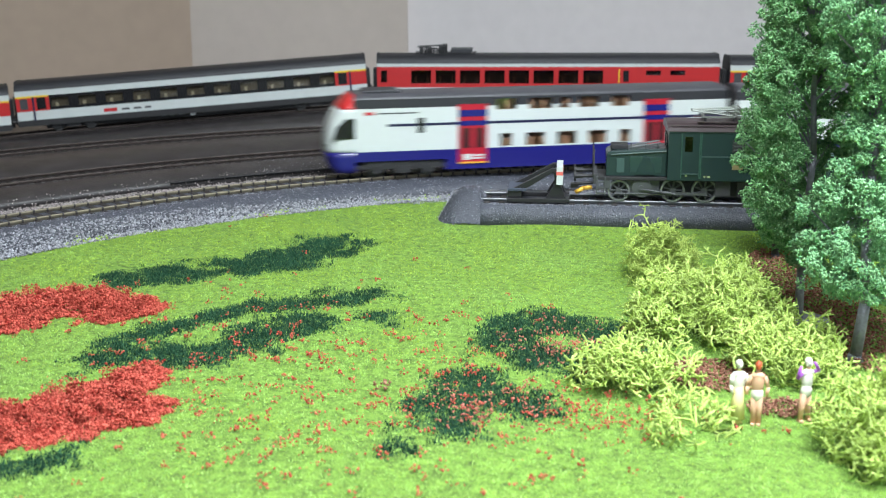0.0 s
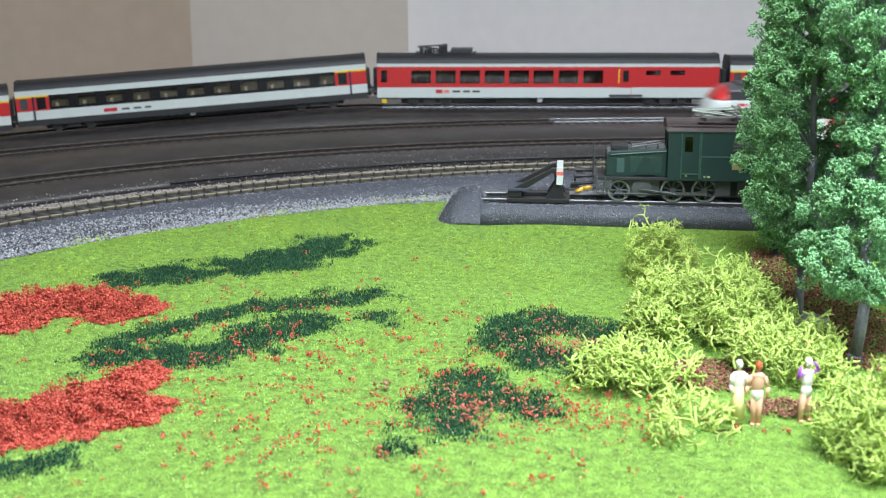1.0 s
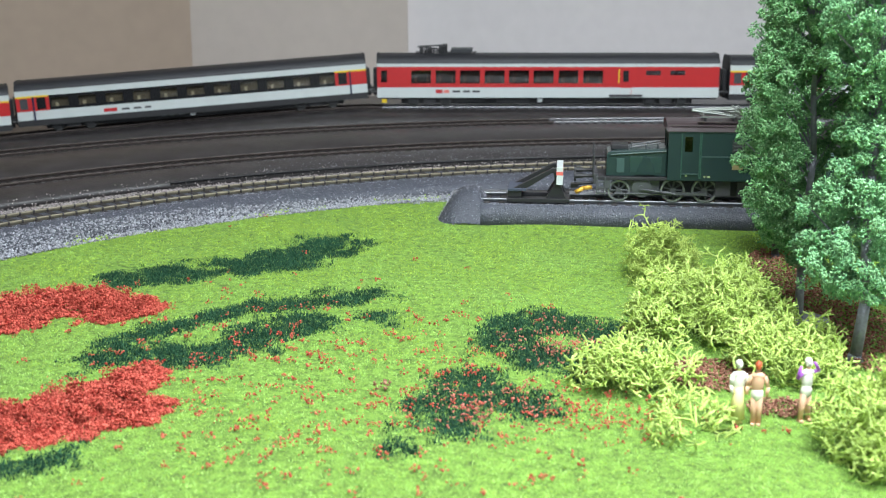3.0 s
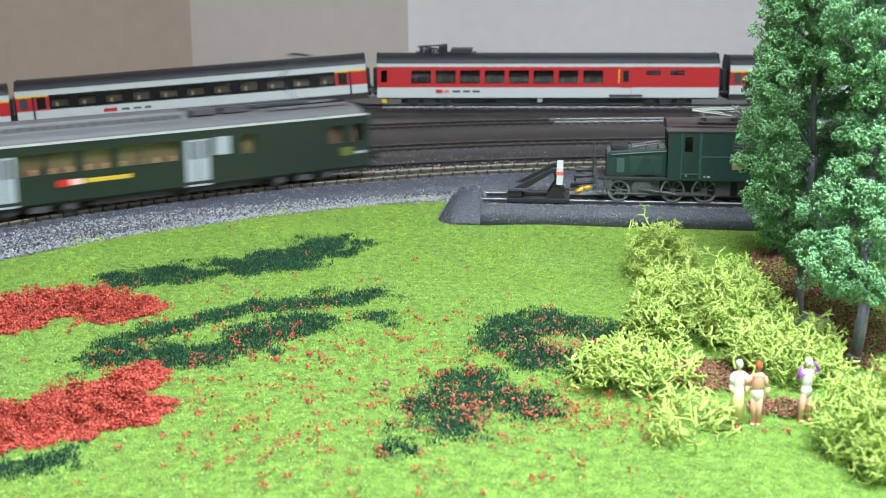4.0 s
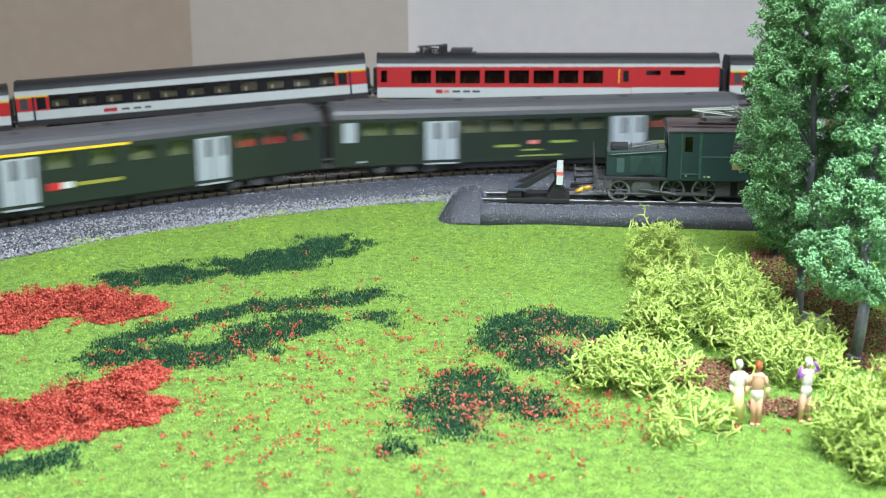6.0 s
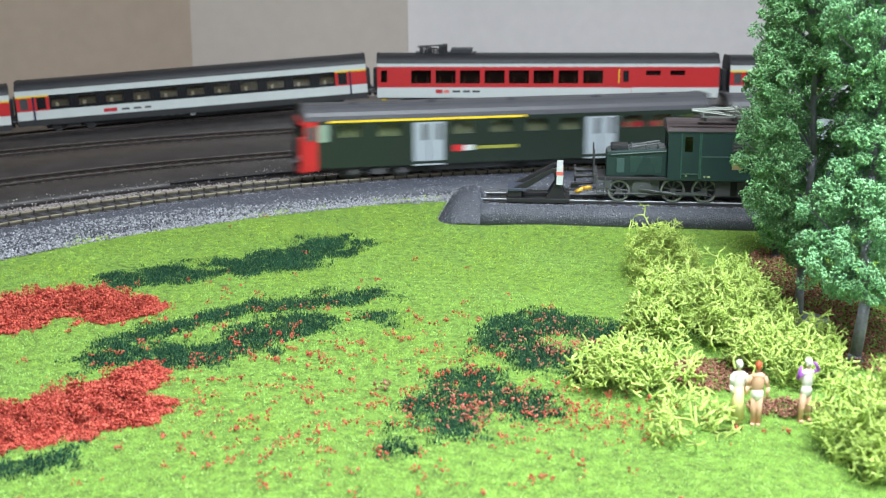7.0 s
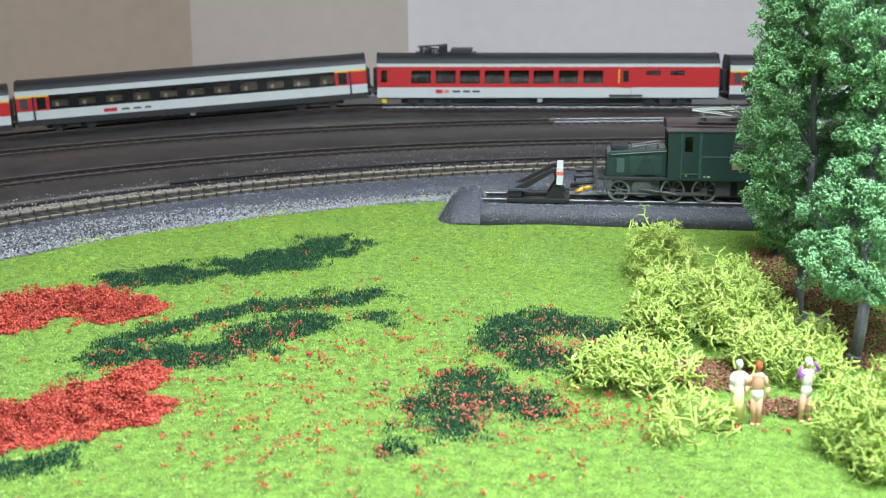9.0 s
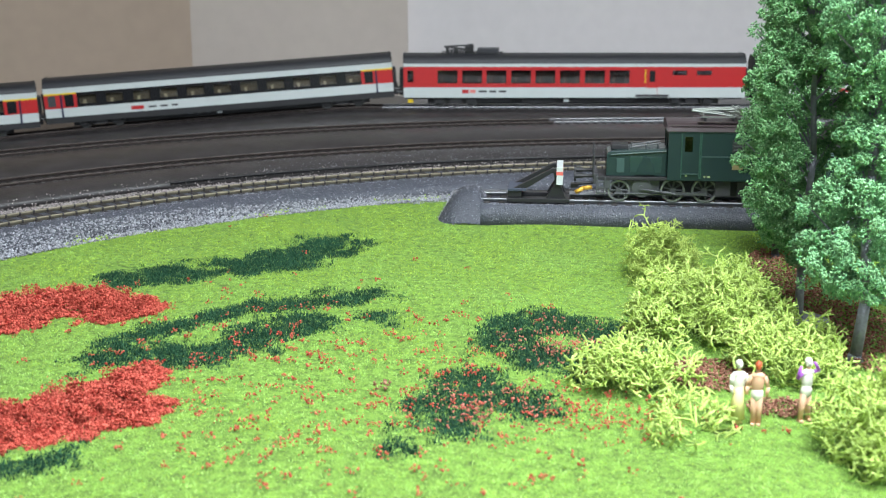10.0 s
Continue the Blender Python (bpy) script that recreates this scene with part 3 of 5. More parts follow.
def dining_coach():
    c = empty("dining_coach", "red and white express dining coach with a roof pantograph", "train coach", "coaches of the waiting express")
    f = 282 / 620.0
    X = lambda px: (px - 972) * f
    win = [(X(a), X(a) + 16.2, 19.6, 30.2) for a in (727, 771, 814.5, 858.5, 902, 946, 990.5, 1034.5)]
    small = [(X(1147), X(1173), 26.2, 30.0), (X(1190), X(1217), 26.2, 30.0), (X(673), X(684), 20.5, 30.0)]
    shell(c, 279, 30, [(8, 16.4, WHITE, []), (16.4, 33, RED, win + small), (33, 36, WHITE, [])], 43, ROOFD, (SOOT, SOOT), GLASSD, [X(a) for a in range(735, 1075, 22)], SEATR, inner=INBROWN)
    boxes("door", [(X(1101), X(1121), -15.3, -15.0, 10, 33)], RED, c)
    boxes("door_window", [(X(1106), X(1116), -15.5, -15.3, 21, 30)], DARKIN, c)
    boxes("door_post", [(X(1097.5), X(1099.5), -15.4, -15.0, 20, 31)], YELLOW, c)
    boxes("door_panel", [(X(1101), X(1120), -15.5, -15.3, 10, 16)], WHITE, c)
    boxes("step", [(X(1082), X(1141), -16.2, -15.0, 9.0, 10.6)], UNDER, c)
    bars("emblem", [(X(771), X(783), 11.6, 14.6)], 15, RED, c, "small red sign")
    bars("emblem_light", [(X(785), X(795), 11.8, 14.4)], 15, paint("emblem_pink", (0.7, 0.2, 0.18, 1)), c)
    bars("print", [(X(801), X(815), 12.3, 13.9), (X(820), X(832), 12.3, 13.9), (X(837), X(850), 12.3, 13.9)], 15, UNDER, c)
    bars("gutter", [(-138, 138, 35.6, 36.2)], 15.1, ROOFG, c)
    bogie(c, X(760))
    bogie(c, X(1184))
    underbody(c, 279, [(X(800), X(860), 4, 8), (X(880), X(940), 3.5, 8), (X(965), X(1080), 4, 8), (-138, 138, 6.4, 8)])
    boxes("plate", [(X(954), X(963), -12.3, -11.0, 4.2, 7.2)], WHITE, c)
    boxes("lamp", [(X(674), X(683), -12.6, -11.0, 3.6, 6.4)], YELLOW, c)
    boxes("roof_box", [(X(796), X(834), -6, 6, 42.5, 47.2, 2.0)], ROOFD, c, bevel=0.6)
    boxes("roof_rail", [(X(735), X(845), -7, -6.4, 43, 43.8), (X(735), X(845), 6.4, 7, 43, 43.8)], BLACK, c)
    for a, b, top_z in ((742, 748, 48.6), (756, 764, 47.6), (776, 792, 49.2)):
        boxes("roof_gear", [(X(a), X(b), -5, 5, 42.5, top_z)], SOOT, c, bevel=0.5)
    pantograph("pantograph", c, X(768), 45.0, BLACK)
    buffers(c, -139.5, -1)
    buffers(c, 139.5, 1)
    return c


def saloon_coach():
    c = empty("saloon_coach", "white express coach with a black window band and red ends", "train coach", "coaches of the waiting express")
    win = [(-112 + k * 21.3, -98.5 + k * 21.3, 20.4, 27.6) for k in range(11)]
    shell(c, 279, 30, [(6, 10.8, SOOT, []), (10.8, 18.0, WHITE, []), (18.0, 29.6, DARKIN, win), (29.6, 34.6, WHITE, [])], 41.5, ROOFD, (SOOT, SOOT), GLASS, [-108 + k * 10.65 for k in range(22)], SEATB, inner=INBEIGE)
    for s in (-1, 1):
        x = sorted((s * 139, s * 113.5))
        for e in (1, -1):
            y = sorted((e * 15.0, e * 15.25))
            p = boxes("end_panel", [(x[0], x[1], y[0], y[1], 18, 29.6)], RED, c)
            y = sorted((e * 15.0, e * 15.3))
            boxes("class_stripe", [(x[0], x[1], y[0], y[1], 28.6, 29.9)], YELLOW, c)
        xd = sorted((s * 116, s * 123))
        boxes("door_window", [(xd[0], xd[1], -15.5, -15.25, 19, 28.4)], DARKIN, p)
        xd = sorted((s * 125, s * 126.4))
        boxes("door_post", [(xd[0], xd[1], -15.55, -15.0, 10.5, 29)], NAVY, p)
        xd = sorted((s * 130, s * 136))
        boxes("end_window", [(xd[0], xd[1], -15.45, -15.25, 19.5, 28)], UNDER if s < 0 else RED, p)
    bars("emblem", [(-72, -62, 12.6, 15.4)], 15, RED, c, "small red sign")
    bars("print", [(-58, -52, 13.2, 14.6), (-49, -43, 13.2, 14.6), (-40, -35, 13.2, 14.6)], 15, UNDER, c)
    bars("gutter", [(-138, 138, 34.2, 34.7)], 15.1, ROOFG, c)
    bogie(c, -97)
    bogie(c, 97)
    underbody(c, 279, [(-60, -10, 4, 8), (5, 60, 3.6, 8), (-138, 138, 6.0, 8)])
    boxes("plate", [(-5, -1, -12.3, -11.0, 4.0, 7.4)], WHITE, c)
    bars("print_low", [(-28, -24, 5, 6.2), (-21, -18, 5, 6.2), (-14, -10, 5, 6.2)], 11.2, WHEELG, c)
    buffers(c, -139.5, -1)
    buffers(c, 139.5, 1)
    return c


DARKDOOR = paint("door_glass_dark", (0.05, 0.018, 0.02, 1), 0.15)
DOORRED = paint("door_red", (0.38, 0.014, 0.03, 1), 0.3)


def double_decker(cab):
    c = empty("double_deck_car", "white and blue double-deck car with " + ("sloping cab" if cab else "red doors"), "train car", "double-deck train")
    L, w = 246.0, 15.5
    h = L / 2
    X = lambda px: (px - 580) * 0.345 - h          # from the cab's nose
    upper = [(X(a), X(b), 39.6, 46.2) for a, b in ((878, 912), (935, 975), (987, 1005), (1022, 1056), (1080, 1110))]
    lower = [(X(a), X(b), 17.2, 25.0) for a, b in ((885, 905), (930, 962), (985, 1018), (1040, 1072), (1096, 1115))]
    back = [(X(1205), X(1240), 17.2, 25.0), (X(1255), X(1282), 17.2, 25.0)]
    x0 = -h + (21 if cab else 0.4)
    for s in (-1, 1):
        def plate(z0, z1, mat, holes=(), a=x0, b=h - 0.4, name="side_panel"):
            bm = bmesh.new()
            y = sorted((s * w, s * (w - 1)))
            pierced(bm, a, b, y[0], y[1], z0, z1, list(holes))
            return part(name, bm, mat, c)
        plate(4, 16.4, BLUE, a=x0 + (52 if cab else 0))
        if cab:
            plate(10.5, 16.4, BLUE, a=x0, b=x0 + 52)
        plate(16.4, 38.6, WHITE, lower + back)
        plate(38.6, 42.2, WHITE, [(a, b, 39.6, 42.2) for a, b, _, _ in upper])
        plate(42.2, 47.6, ROOFD, [(a, b, 42.2, 46.2) for a, b, _, _ in upper])
        for a, b, z0, z1 in lower + back + upper:
            y = sorted((s * (w - 0.4), s * (w - 0.7)))
            boxes("window_pane", [(a, b, y[0], y[1], z0, z1)], GLASS, c)
    bars("waist_line", [(X(695), h - 1, 31.2, 32.8)], w, NAVY, c)
    bars("cab_side_window", [(X(744), X(756), 27.0, 36.0)], w + 0.05, DARKIN, c)
    bars("emblem", [(X(657), X(672), 38.4, 40.2)], w, RED, c, "small red sign")
    bars("print", [(X(678), X(745), 38.8, 39.6)], w, WHEELG, c)
    for a, b in ((813, 862), (1138, 1184)):
        d = boxes("door", [(X(a), X(b), -w - 0.5, -w, 8, 43.5)], DOORRED, c)
        boxes("door_trim", [(X(a), X(b), -w - 0.7, -w - 0.5, 30.5, 33.5)], BLUE, d)
        boxes("door_band", [(X(a), X(b), -w - 0.7, -w - 0.5, 36, 40)], BLUE, d)
        boxes("door_window", [(X(a) + 2, X(a) + 7, -w - 0.7, -w - 0.5, 17, 29)], DARKDOOR, d)
        boxes("door_window", [(X(b) - 7, X(b) - 2, -w - 0.7, -w - 0.5, 17, 29)], DARKDOOR, d)
        boxes("door_sill", [(X(a), X(b), -w - 0.8, -w - 0.2, 7.4, 8.4)], BRASS, d)
        boxes("door_print", [(X(a) + 3, X(a) + 8, -w - 0.7, -w - 0.5, 9.6, 13.2), (X(a) + 9, X(b) - 2, -w - 0.7, -w - 0.5, 10, 11), (X(a) + 9, X(b) - 2, -w - 0.7, -w - 0.5, 11.8, 12.8)], WHITE, d)
        boxes("roof_vent", [(X(a) + 4, X(b) - 4, -w - 0.3, -w + 2, 43, 47)], SOOT, c)
    bm = bmesh.new()
    prof = [(-w, 47.6), (w, 47.6)] + [(w * math.copysign(abs(math.cos(k / 12 * math.pi)) ** 0.7, math.cos(k / 12 * math.pi)), 47.6 + 3.4 * math.sin(k / 12 * math.pi) ** 0.9) for k in range(1, 12)]
    extrude(bm, prof, x0, h - 1)
    part("roof", bm, ROOFG, c)
    boxes("roof_equipment", [(X(660), X(720), -9, 9, 50.2, 52.4)], ROOFD, c, bevel=0.8)
    boxes("floor_plate", [(x0, h - 2, -w + 1.2, w - 1.2, 6, 8)], SOOT, c)
    boxes("upper_floor", [(x0, h - 2, -w + 1.2, w - 1.2, 29.5, 31)], CREAM, c)
    bm = bmesh.new()
    for k in range(22):
        x = x0 + 60 + k * 7.2
        if x < h - 6:
            for z in (8, 31):
                box(bm, x - 1, x + 1, -w + 2, w - 2, z + 5, z + 14)
    part("seats", bm, SEATR, c)
    if cab:
        # nose: rows of (x, z) outline, narrowing towards the tip
        def loft(name, low, high, mat, steps=9, label=""):
            bm = bmesh.new()
            rings = []
            for i in range(steps + 1):
                z = low + (high - low) * i / steps
                tip = -h + 5.0 + max(0.0, 15 * max(0, (z - 16) / 35) ** 2.6) + (3.5 * ((15 - z) / 11) ** 2 if z < 15 else 0)
                ring = []
                wz = w if z < 42 else w - (z - 42) * 0.75
                for k in range(13):
                    a = -math.pi / 2 + math.pi * k / 12
                    yy = wz * math.copysign(abs(math.sin(a)) ** 0.55, math.sin(a))
                    xx = tip + (-h + 21 - tip) * (1 - abs(math.cos(a)) ** 0.55)
                    ring.append(bm.verts.new((xx, yy, z)))
                rings.append(ring)
            for i in range(steps):
                for k in range(12):
                    bm.faces.new((rings[i][k], rings[i][k + 1], rings[i + 1][k + 1], rings[i + 1][k]))
            bm.faces.new(rings[-1])
            bm.faces.new(rings[0][::-1])
            return part(name, bm, mat, c, label, smooth=True)
        loft("nose_skirt", 4, 16.4, BLUE, 4)
        loft("nose", 16.4, 42, WHITE, 12)
        loft("nose_top", 42, 50.4, RED, 6, "red cab brow")
        for s in (-1, 1):
            bm = bmesh.new()
            y = sorted((s * (w - 0.2), s * (w + 0.25)))
            extrude(bm, [(-h + 8.5, 24.5), (-h + 21, 24.5), (-h + 21, 36.5), (-h + 16, 36.5), (-h + 11.0, 32.0)], y[0], y[1], "y")
            part("cab_window", bm, DARKIN, c)
        boxes("headlamp", [(-h + 5.2, -h + 7.2, -9, -6, 19.4, 20.8), (-h + 5.2, -h + 7.2, 6, 9, 19.4, 20.8)], DARKIN, c)
    bogie(c, X(720) if cab else -h + 42, 30, 5.0, 13.2, SOOT, (4.5, 10))
    bogie(c, h - 42, 30, 5.0, 13.2, SOOT, (4.5, 10))
    boxes("gangway", [(h, h + 4, -6, 6, 9, 36)], BLACK, c, bevel=0.5)
    if not cab:
        boxes("end_wall", [(-h, -h + 1, -w + 0.5, w - 0.5, 6, 47.4)], ROOFD, c)
    boxes("end_wall", [(h - 1, h, -w + 0.5, w - 0.5, 6, 47.4)], ROOFD, c)
    return c


def leaf_door(c, x0, x1, w, name="door", glass=(23.2, 33.2), top=34.2):
    """A light folding door in two leaves with tall panes, and its step."""
    mid = (x0 + x1) / 2
    d = boxes(name, [(x0, mid - 0.3, -w - 0.35, -w, 10.2, top), (mid + 0.3, x1, -w - 0.35, -w, 10.2, top)], SILVER, c, "light silver folding door", bevel=0.15)
    for a, b in ((x0 + 1.9, mid - 1.4), (mid + 1.4, x1 - 1.9)):
        boxes("door_pane", [(b - 2.6, b, -w - 0.5, -w - 0.35, glass[0], glass[1])], UNDER, d)
    boxes("step", [(x0, x1, -w - 1.4, -w, 7.6, 8.4)], SILVER, c)


def green_coach(label, control=False):
    c = empty("control_coach" if control else "passenger_coach", label, "train coach", "green local train")
    L, w = 245.0, 15.0
    h = L / 2
    if not control:
        spans = ((-105, -91), (-87, -74), (-48, -34.5), (-31.5, -17), (-13, 1.5), (5, 19), (23, 37), (66, 80), (83, 97), (105, 112))
        doors = ((-69.2, -50.7), (42, 62.6))
    else:
        spans = ((-103, -90.5), (-81, -67.5), (-37.5, -25), (-15, -2.5), (6.5, 19), (27, 39), (66.5, 79), (84, 97), (104, 114))
        doors = ((-60.4, -42.4), (42.8, 61.6))
    wn2 = [(a, b, 26.5, 34.0) for a, b in spans]
    seatm = SEATG
    shell(c, L, 2 * w, [(8, 36.8, GREEN, wn2)], 45.8, ROOFG, (SOOT, SOOT), GLASS, [-h + 20 + k * 9.5 for k in range(17)], seatm, inner=INOLIVE)
    bm = bmesh.new()
    for k in range(5):
        x = 66 + k * 9.8
        box(bm, x - 3.2, x + 3.2, -w + 1.4, -w + 4.5, 20, 29.5)
    part("red_seats", bm, SEATD, c, "red compartment seats")
    for a, b in doors:
        leaf_door(c, a, b, w)
    for x in (-h + 30, -h + 75, 0, h - 70, h - 28):
        bm = bmesh.new()
        rod(bm, (x, -5, 44.6), (x, -5, 46.6), 2.2, 12)
        part("roof_vent", bm, ROOFG, c)
    if control:
        bars("class_stripe", [(-108.7, 5.8, 35.4, 36.8)], w + 0.15, YELLOW, c, "yellow first-class stripe")
        bars("emblem", [(-37.6, -31, 15.5, 19.5)], w, RED, c, "red sign")
        bars("emblem_light", [(-30.8, -25, 15.8, 19.2)], w, WHITE, c)
        bars("print", [(-24, 1, 16.5, 18.4)], w, paint("print_olive", (0.25, 0.26, 0.04, 1)), c)
        boxes("cab_front", [(-h - 2.2, -h + 0.5, -w + 1, w - 1, 5.5, 27)], RED, c, "red cab front", bevel=0.8)
        boxes("cab_corner", [(-h + 0.2, -h + 7.5, -w - 0.25, -w + 0.1, 6.5, 36.5)], RED, c)
        boxes("cab_window", [(-h + 8, -h + 14, -w - 0.3, -w, 24, 34.5)], paint("cab_window_pale", (0.22, 0.3, 0.24, 1), 0.2), c)
        boxes("cab_side_window", [(-h + 1.5, -h + 6.5, -w - 0.4, -w - 0.2, 25, 33.5)], WHEELG, c)
        boxes("front_window", [(-h - 2.4, -h + 0.2, -11, 11, 27, 34.5)], GLASSD, c)
        boxes("front_brow", [(-h - 2.0, -h + 0.5, -w + 1, w - 1, 34.5, 37)], RED, c, bevel=0.5)
        boxes("snow_plough", [(-h - 2.5, -h + 4, -11, 11, 4.5, 6.5)], RED, c)
        boxes("handrail", [(-h - 2.9, -h - 2.2, -13, 13, 14.2, 15)], SILVER, c)
    else:
        boxes("toilet_window", [(-116.3, -108.8, -w - 0.25, -w, 22.5, 34.5)], SILVER, c, bevel=0.3)
        olive = paint("print_olive_line", (0.2, 0.27, 0.05, 1))
        bars("print", [(-28, -14, 16.6, 18.2), (5, 19, 18.4, 20), (-12, -1, 14, 15), (-15, 11, 10.4, 11.3), (67, 75, 16, 17.8)], w, olive, c)
        bars("emblem", [(-8, -3, 18.2, 20.6)], w, paint("emblem_rose", (0.65, 0.2, 0.18, 1)), c)
        bars("number_bar", [(-108, -104, 9.8, 10.9), (101, 105, 11.5, 12.4)], w, SILVER, c)
    bogie(c, -h + 42, 28, 5.2, 11.5, UNDER)
    bogie(c, h - 42, 28, 5.2, 11.5, UNDER)
    underbody(c, L, [(-48, -4, 3.5, 8), (8, 50, 4, 8)], UNDER)
    boxes("sole_bar", [(-h + 2, h - 2, -w + 1.5, w - 1.5, 6.6, 8)], SOOT, c)
    buffers(c, h, 1)
    buffers(c, -h, -1)
    return c


def railcar():
    c = empty("electric_railcar", "dark green electric railcar with a silver-grey roof and raised pantograph", "railcar", "green local train")
    L, w = 231.0, 15.0
    h = L / 2
    spans = ((-83, -71), (-69, -55), (-51, -37), (-33, -22.3), (-21.3, -0.5), (35.2, 43), (89, 98), (104, 111))
    win = [(a, b, 22.8, 33.4) for a, b in spans]
    shell(c, L, 2 * w, [(8, 38.3, GREEN, win)], 44.2, ROOFS, (GREEN, GREEN), GLASS, [-84 + k * 9.0 for k in range(10)], SEATR, cap=14.0, inner=INBROWN)
    bars("gutter", [(-h + 1, h - 1, 38.0, 39.3)], w + 0.3, paint("gutter_light", (0.4, 0.41, 0.41, 1), 0.4), c, "light roof gutter")
    for a, b in ((-97, -84.5), (2.6, 16.2)):
        leaf_door(c, a, b, w, glass=(22.5, 32.2), top=33.2)
    boxes("toilet_window", [(19.6, 28.2, -w - 0.25, -w, 23.5, 33.6)], SILVER, c, bevel=0.3)
    boxes("blue_sign", [(-106.5, -102, -w - 0.2, -w, 23, 28)], paint("sign_blue", (0.15, 0.35, 0.75, 1)), c)
    bars("emblem", [(-64.8, -58.5, 15.6, 19.2)], w, RED, c, "red sign")
    bars("emblem_light", [(-58.3, -52, 16, 19)], w, paint("emblem_pale", (0.72, 0.45, 0.42, 1)), c)
    bars("print", [(-51, -27, 16.4, 18.6)], w, paint("print_yellow", (0.5, 0.36, 0.03, 1)), c)
    bars("number_patch", [(96.5, 104.5, 15, 20)], w, paint("olive_patch", (0.1, 0.11, 0.02, 1)), c)
    bars("number_bar", [(106, 113, 15.5, 17)], w, SILVER, c)
    bm = bmesh.new()
    extrude(bm, [(-9, 43.0), (9, 43.0), (7.6, 48.2), (-7.6, 48.2)], -h + 13, -h + 123)
    part("roof_duct", bm, ROOFS, c, bevel=0.5)
    bm = bmesh.new()
    for k in range(16):
        box(bm, -h + 22 + k * 6.2, -h + 26 + k * 6.2, -8.9, 8.9, 44.6, 46.6)
    part("duct_louvre", bm, UNDER, c)
    bm = bmesh.new()
    for y in (-4, 4):
        rod(bm, (-h + 124, y, 48), (h - 34, y, 48), 0.5)
        for k in range(6):
            rod(bm, (-h + 126 + k * 13, y, 44.5), (-h + 126 + k * 13, y, 48), 0.8)
    part("roof_cable", bm, ROOFG, c)
    boxes("roof_resistor", [(12, 26, -6, 6, 44.8, 48.0), (30, 46, -5, 5, 44.8, 47.4)], ROOFG, c, bevel=0.4)
    boxes("roof_walkway", [(h - 60, h - 10, -8.6, -6.8, 44.8, 46.0), (h - 60, h - 10, 6.8, 8.6, 44.8, 46.0)], ROOFS, c)
    pantograph("pantograph", c, h - 44, 47.2, UNDER, True, 1)
    boxes("cab_front", [(h, h + 1.6, -w + 1.2, w - 1.2, 6, 36)], GREEN, c, bevel=0.6)
    boxes("cab_front", [(-h - 1.6, -h, -w + 1.2, w - 1.2, 6, 36)], GREEN, c, bevel=0.6)
    bogie(c, -h + 42, 30, 5.6, 11.5, UNDER)
    bogie(c, h - 42, 30, 5.6, 11.5, UNDER)
    underbody(c, L, [(-46, -6, 3, 8), (4, 44, 3.4, 8)], UNDER)
    boxes("sole_bar", [(-h + 2, h - 2, -w + 1.5, w - 1.5, 6.4, 8)], SOOT, c)
    buffers(c, h + 1.6, 1)
    buffers(c, -h - 1.6, -1)
    return c


def lowered(c, k):
    """The vehicle with its parts' heights brought to the model's own loading gauge."""
    for o in c.children_recursive:
        for v in o.data.vertices:
            v.co.z *= k
    return c


dining = dining_coach()
saloon_a = saloon_coach()
saloon_b = copy_thing(saloon_a, pose(0, 0, 0))
saloon_c = copy_thing(saloon_a, pose(0, 0, 0))
deck_tail = lowered(double_decker(True), 0.94)
deck_mid = lowered(double_decker(False), 0.94)
rail_car = lowered(railcar(), 0.94)
coach_a = lowered(green_coach("dark green passenger coach with silver doors and grey roof"), 0.92)
coach_b = lowered(green_coach("dark green control coach with red cab end and yellow stripe", True), 0.92)


# ---- the parked locomotive and the buffer stop on the stub track ----
def spoked_wheel(parent, x, y, r, spokes=9):
    w = part_ring(parent, x, y, r)
    bm = bmesh.new()
    for k in range(spokes):
        a = math.tau * k / spokes
        rod(bm, (x, y, r), (x + math.cos(a) * r * 0.86, y, r + math.sin(a) * r * 0.86), 0.55, 6)
    rod(bm, (x, y - 1.1, r), (x, y + 1.1, r), r * 0.24, 14)
    part("spokes", bm, WHEELG, w)


def part_ring(parent, x, y, r):
    bm = bmesh.new()
    n = 28
    rings = []
    for rr, dy in ((r, -1.2), (r, 1.2), (r * 0.84, 1.2), (r * 0.84, -1.2)):
        rings.append([bm.verts.new((x + math.cos(k * math.tau / n) * rr, y + dy, r + math.sin(k * math.tau / n) * rr)) for k in range(n)])
    for i in range(4):
        for k in range(n):
            bm.faces.new((rings[i][k], rings[i][(k + 1) % n], rings[(i + 1) % 4][(k + 1) % n], rings[(i + 1) % 4][k]))
    return part("wheel", bm, STEEL, parent)


LOCOEDGE = paint("loco_edge", (0.03, 0.085, 0.06, 1), 0.3)


PANELGREEN = paint("panel_green", (0.02, 0.046, 0.04, 1), 0.3)


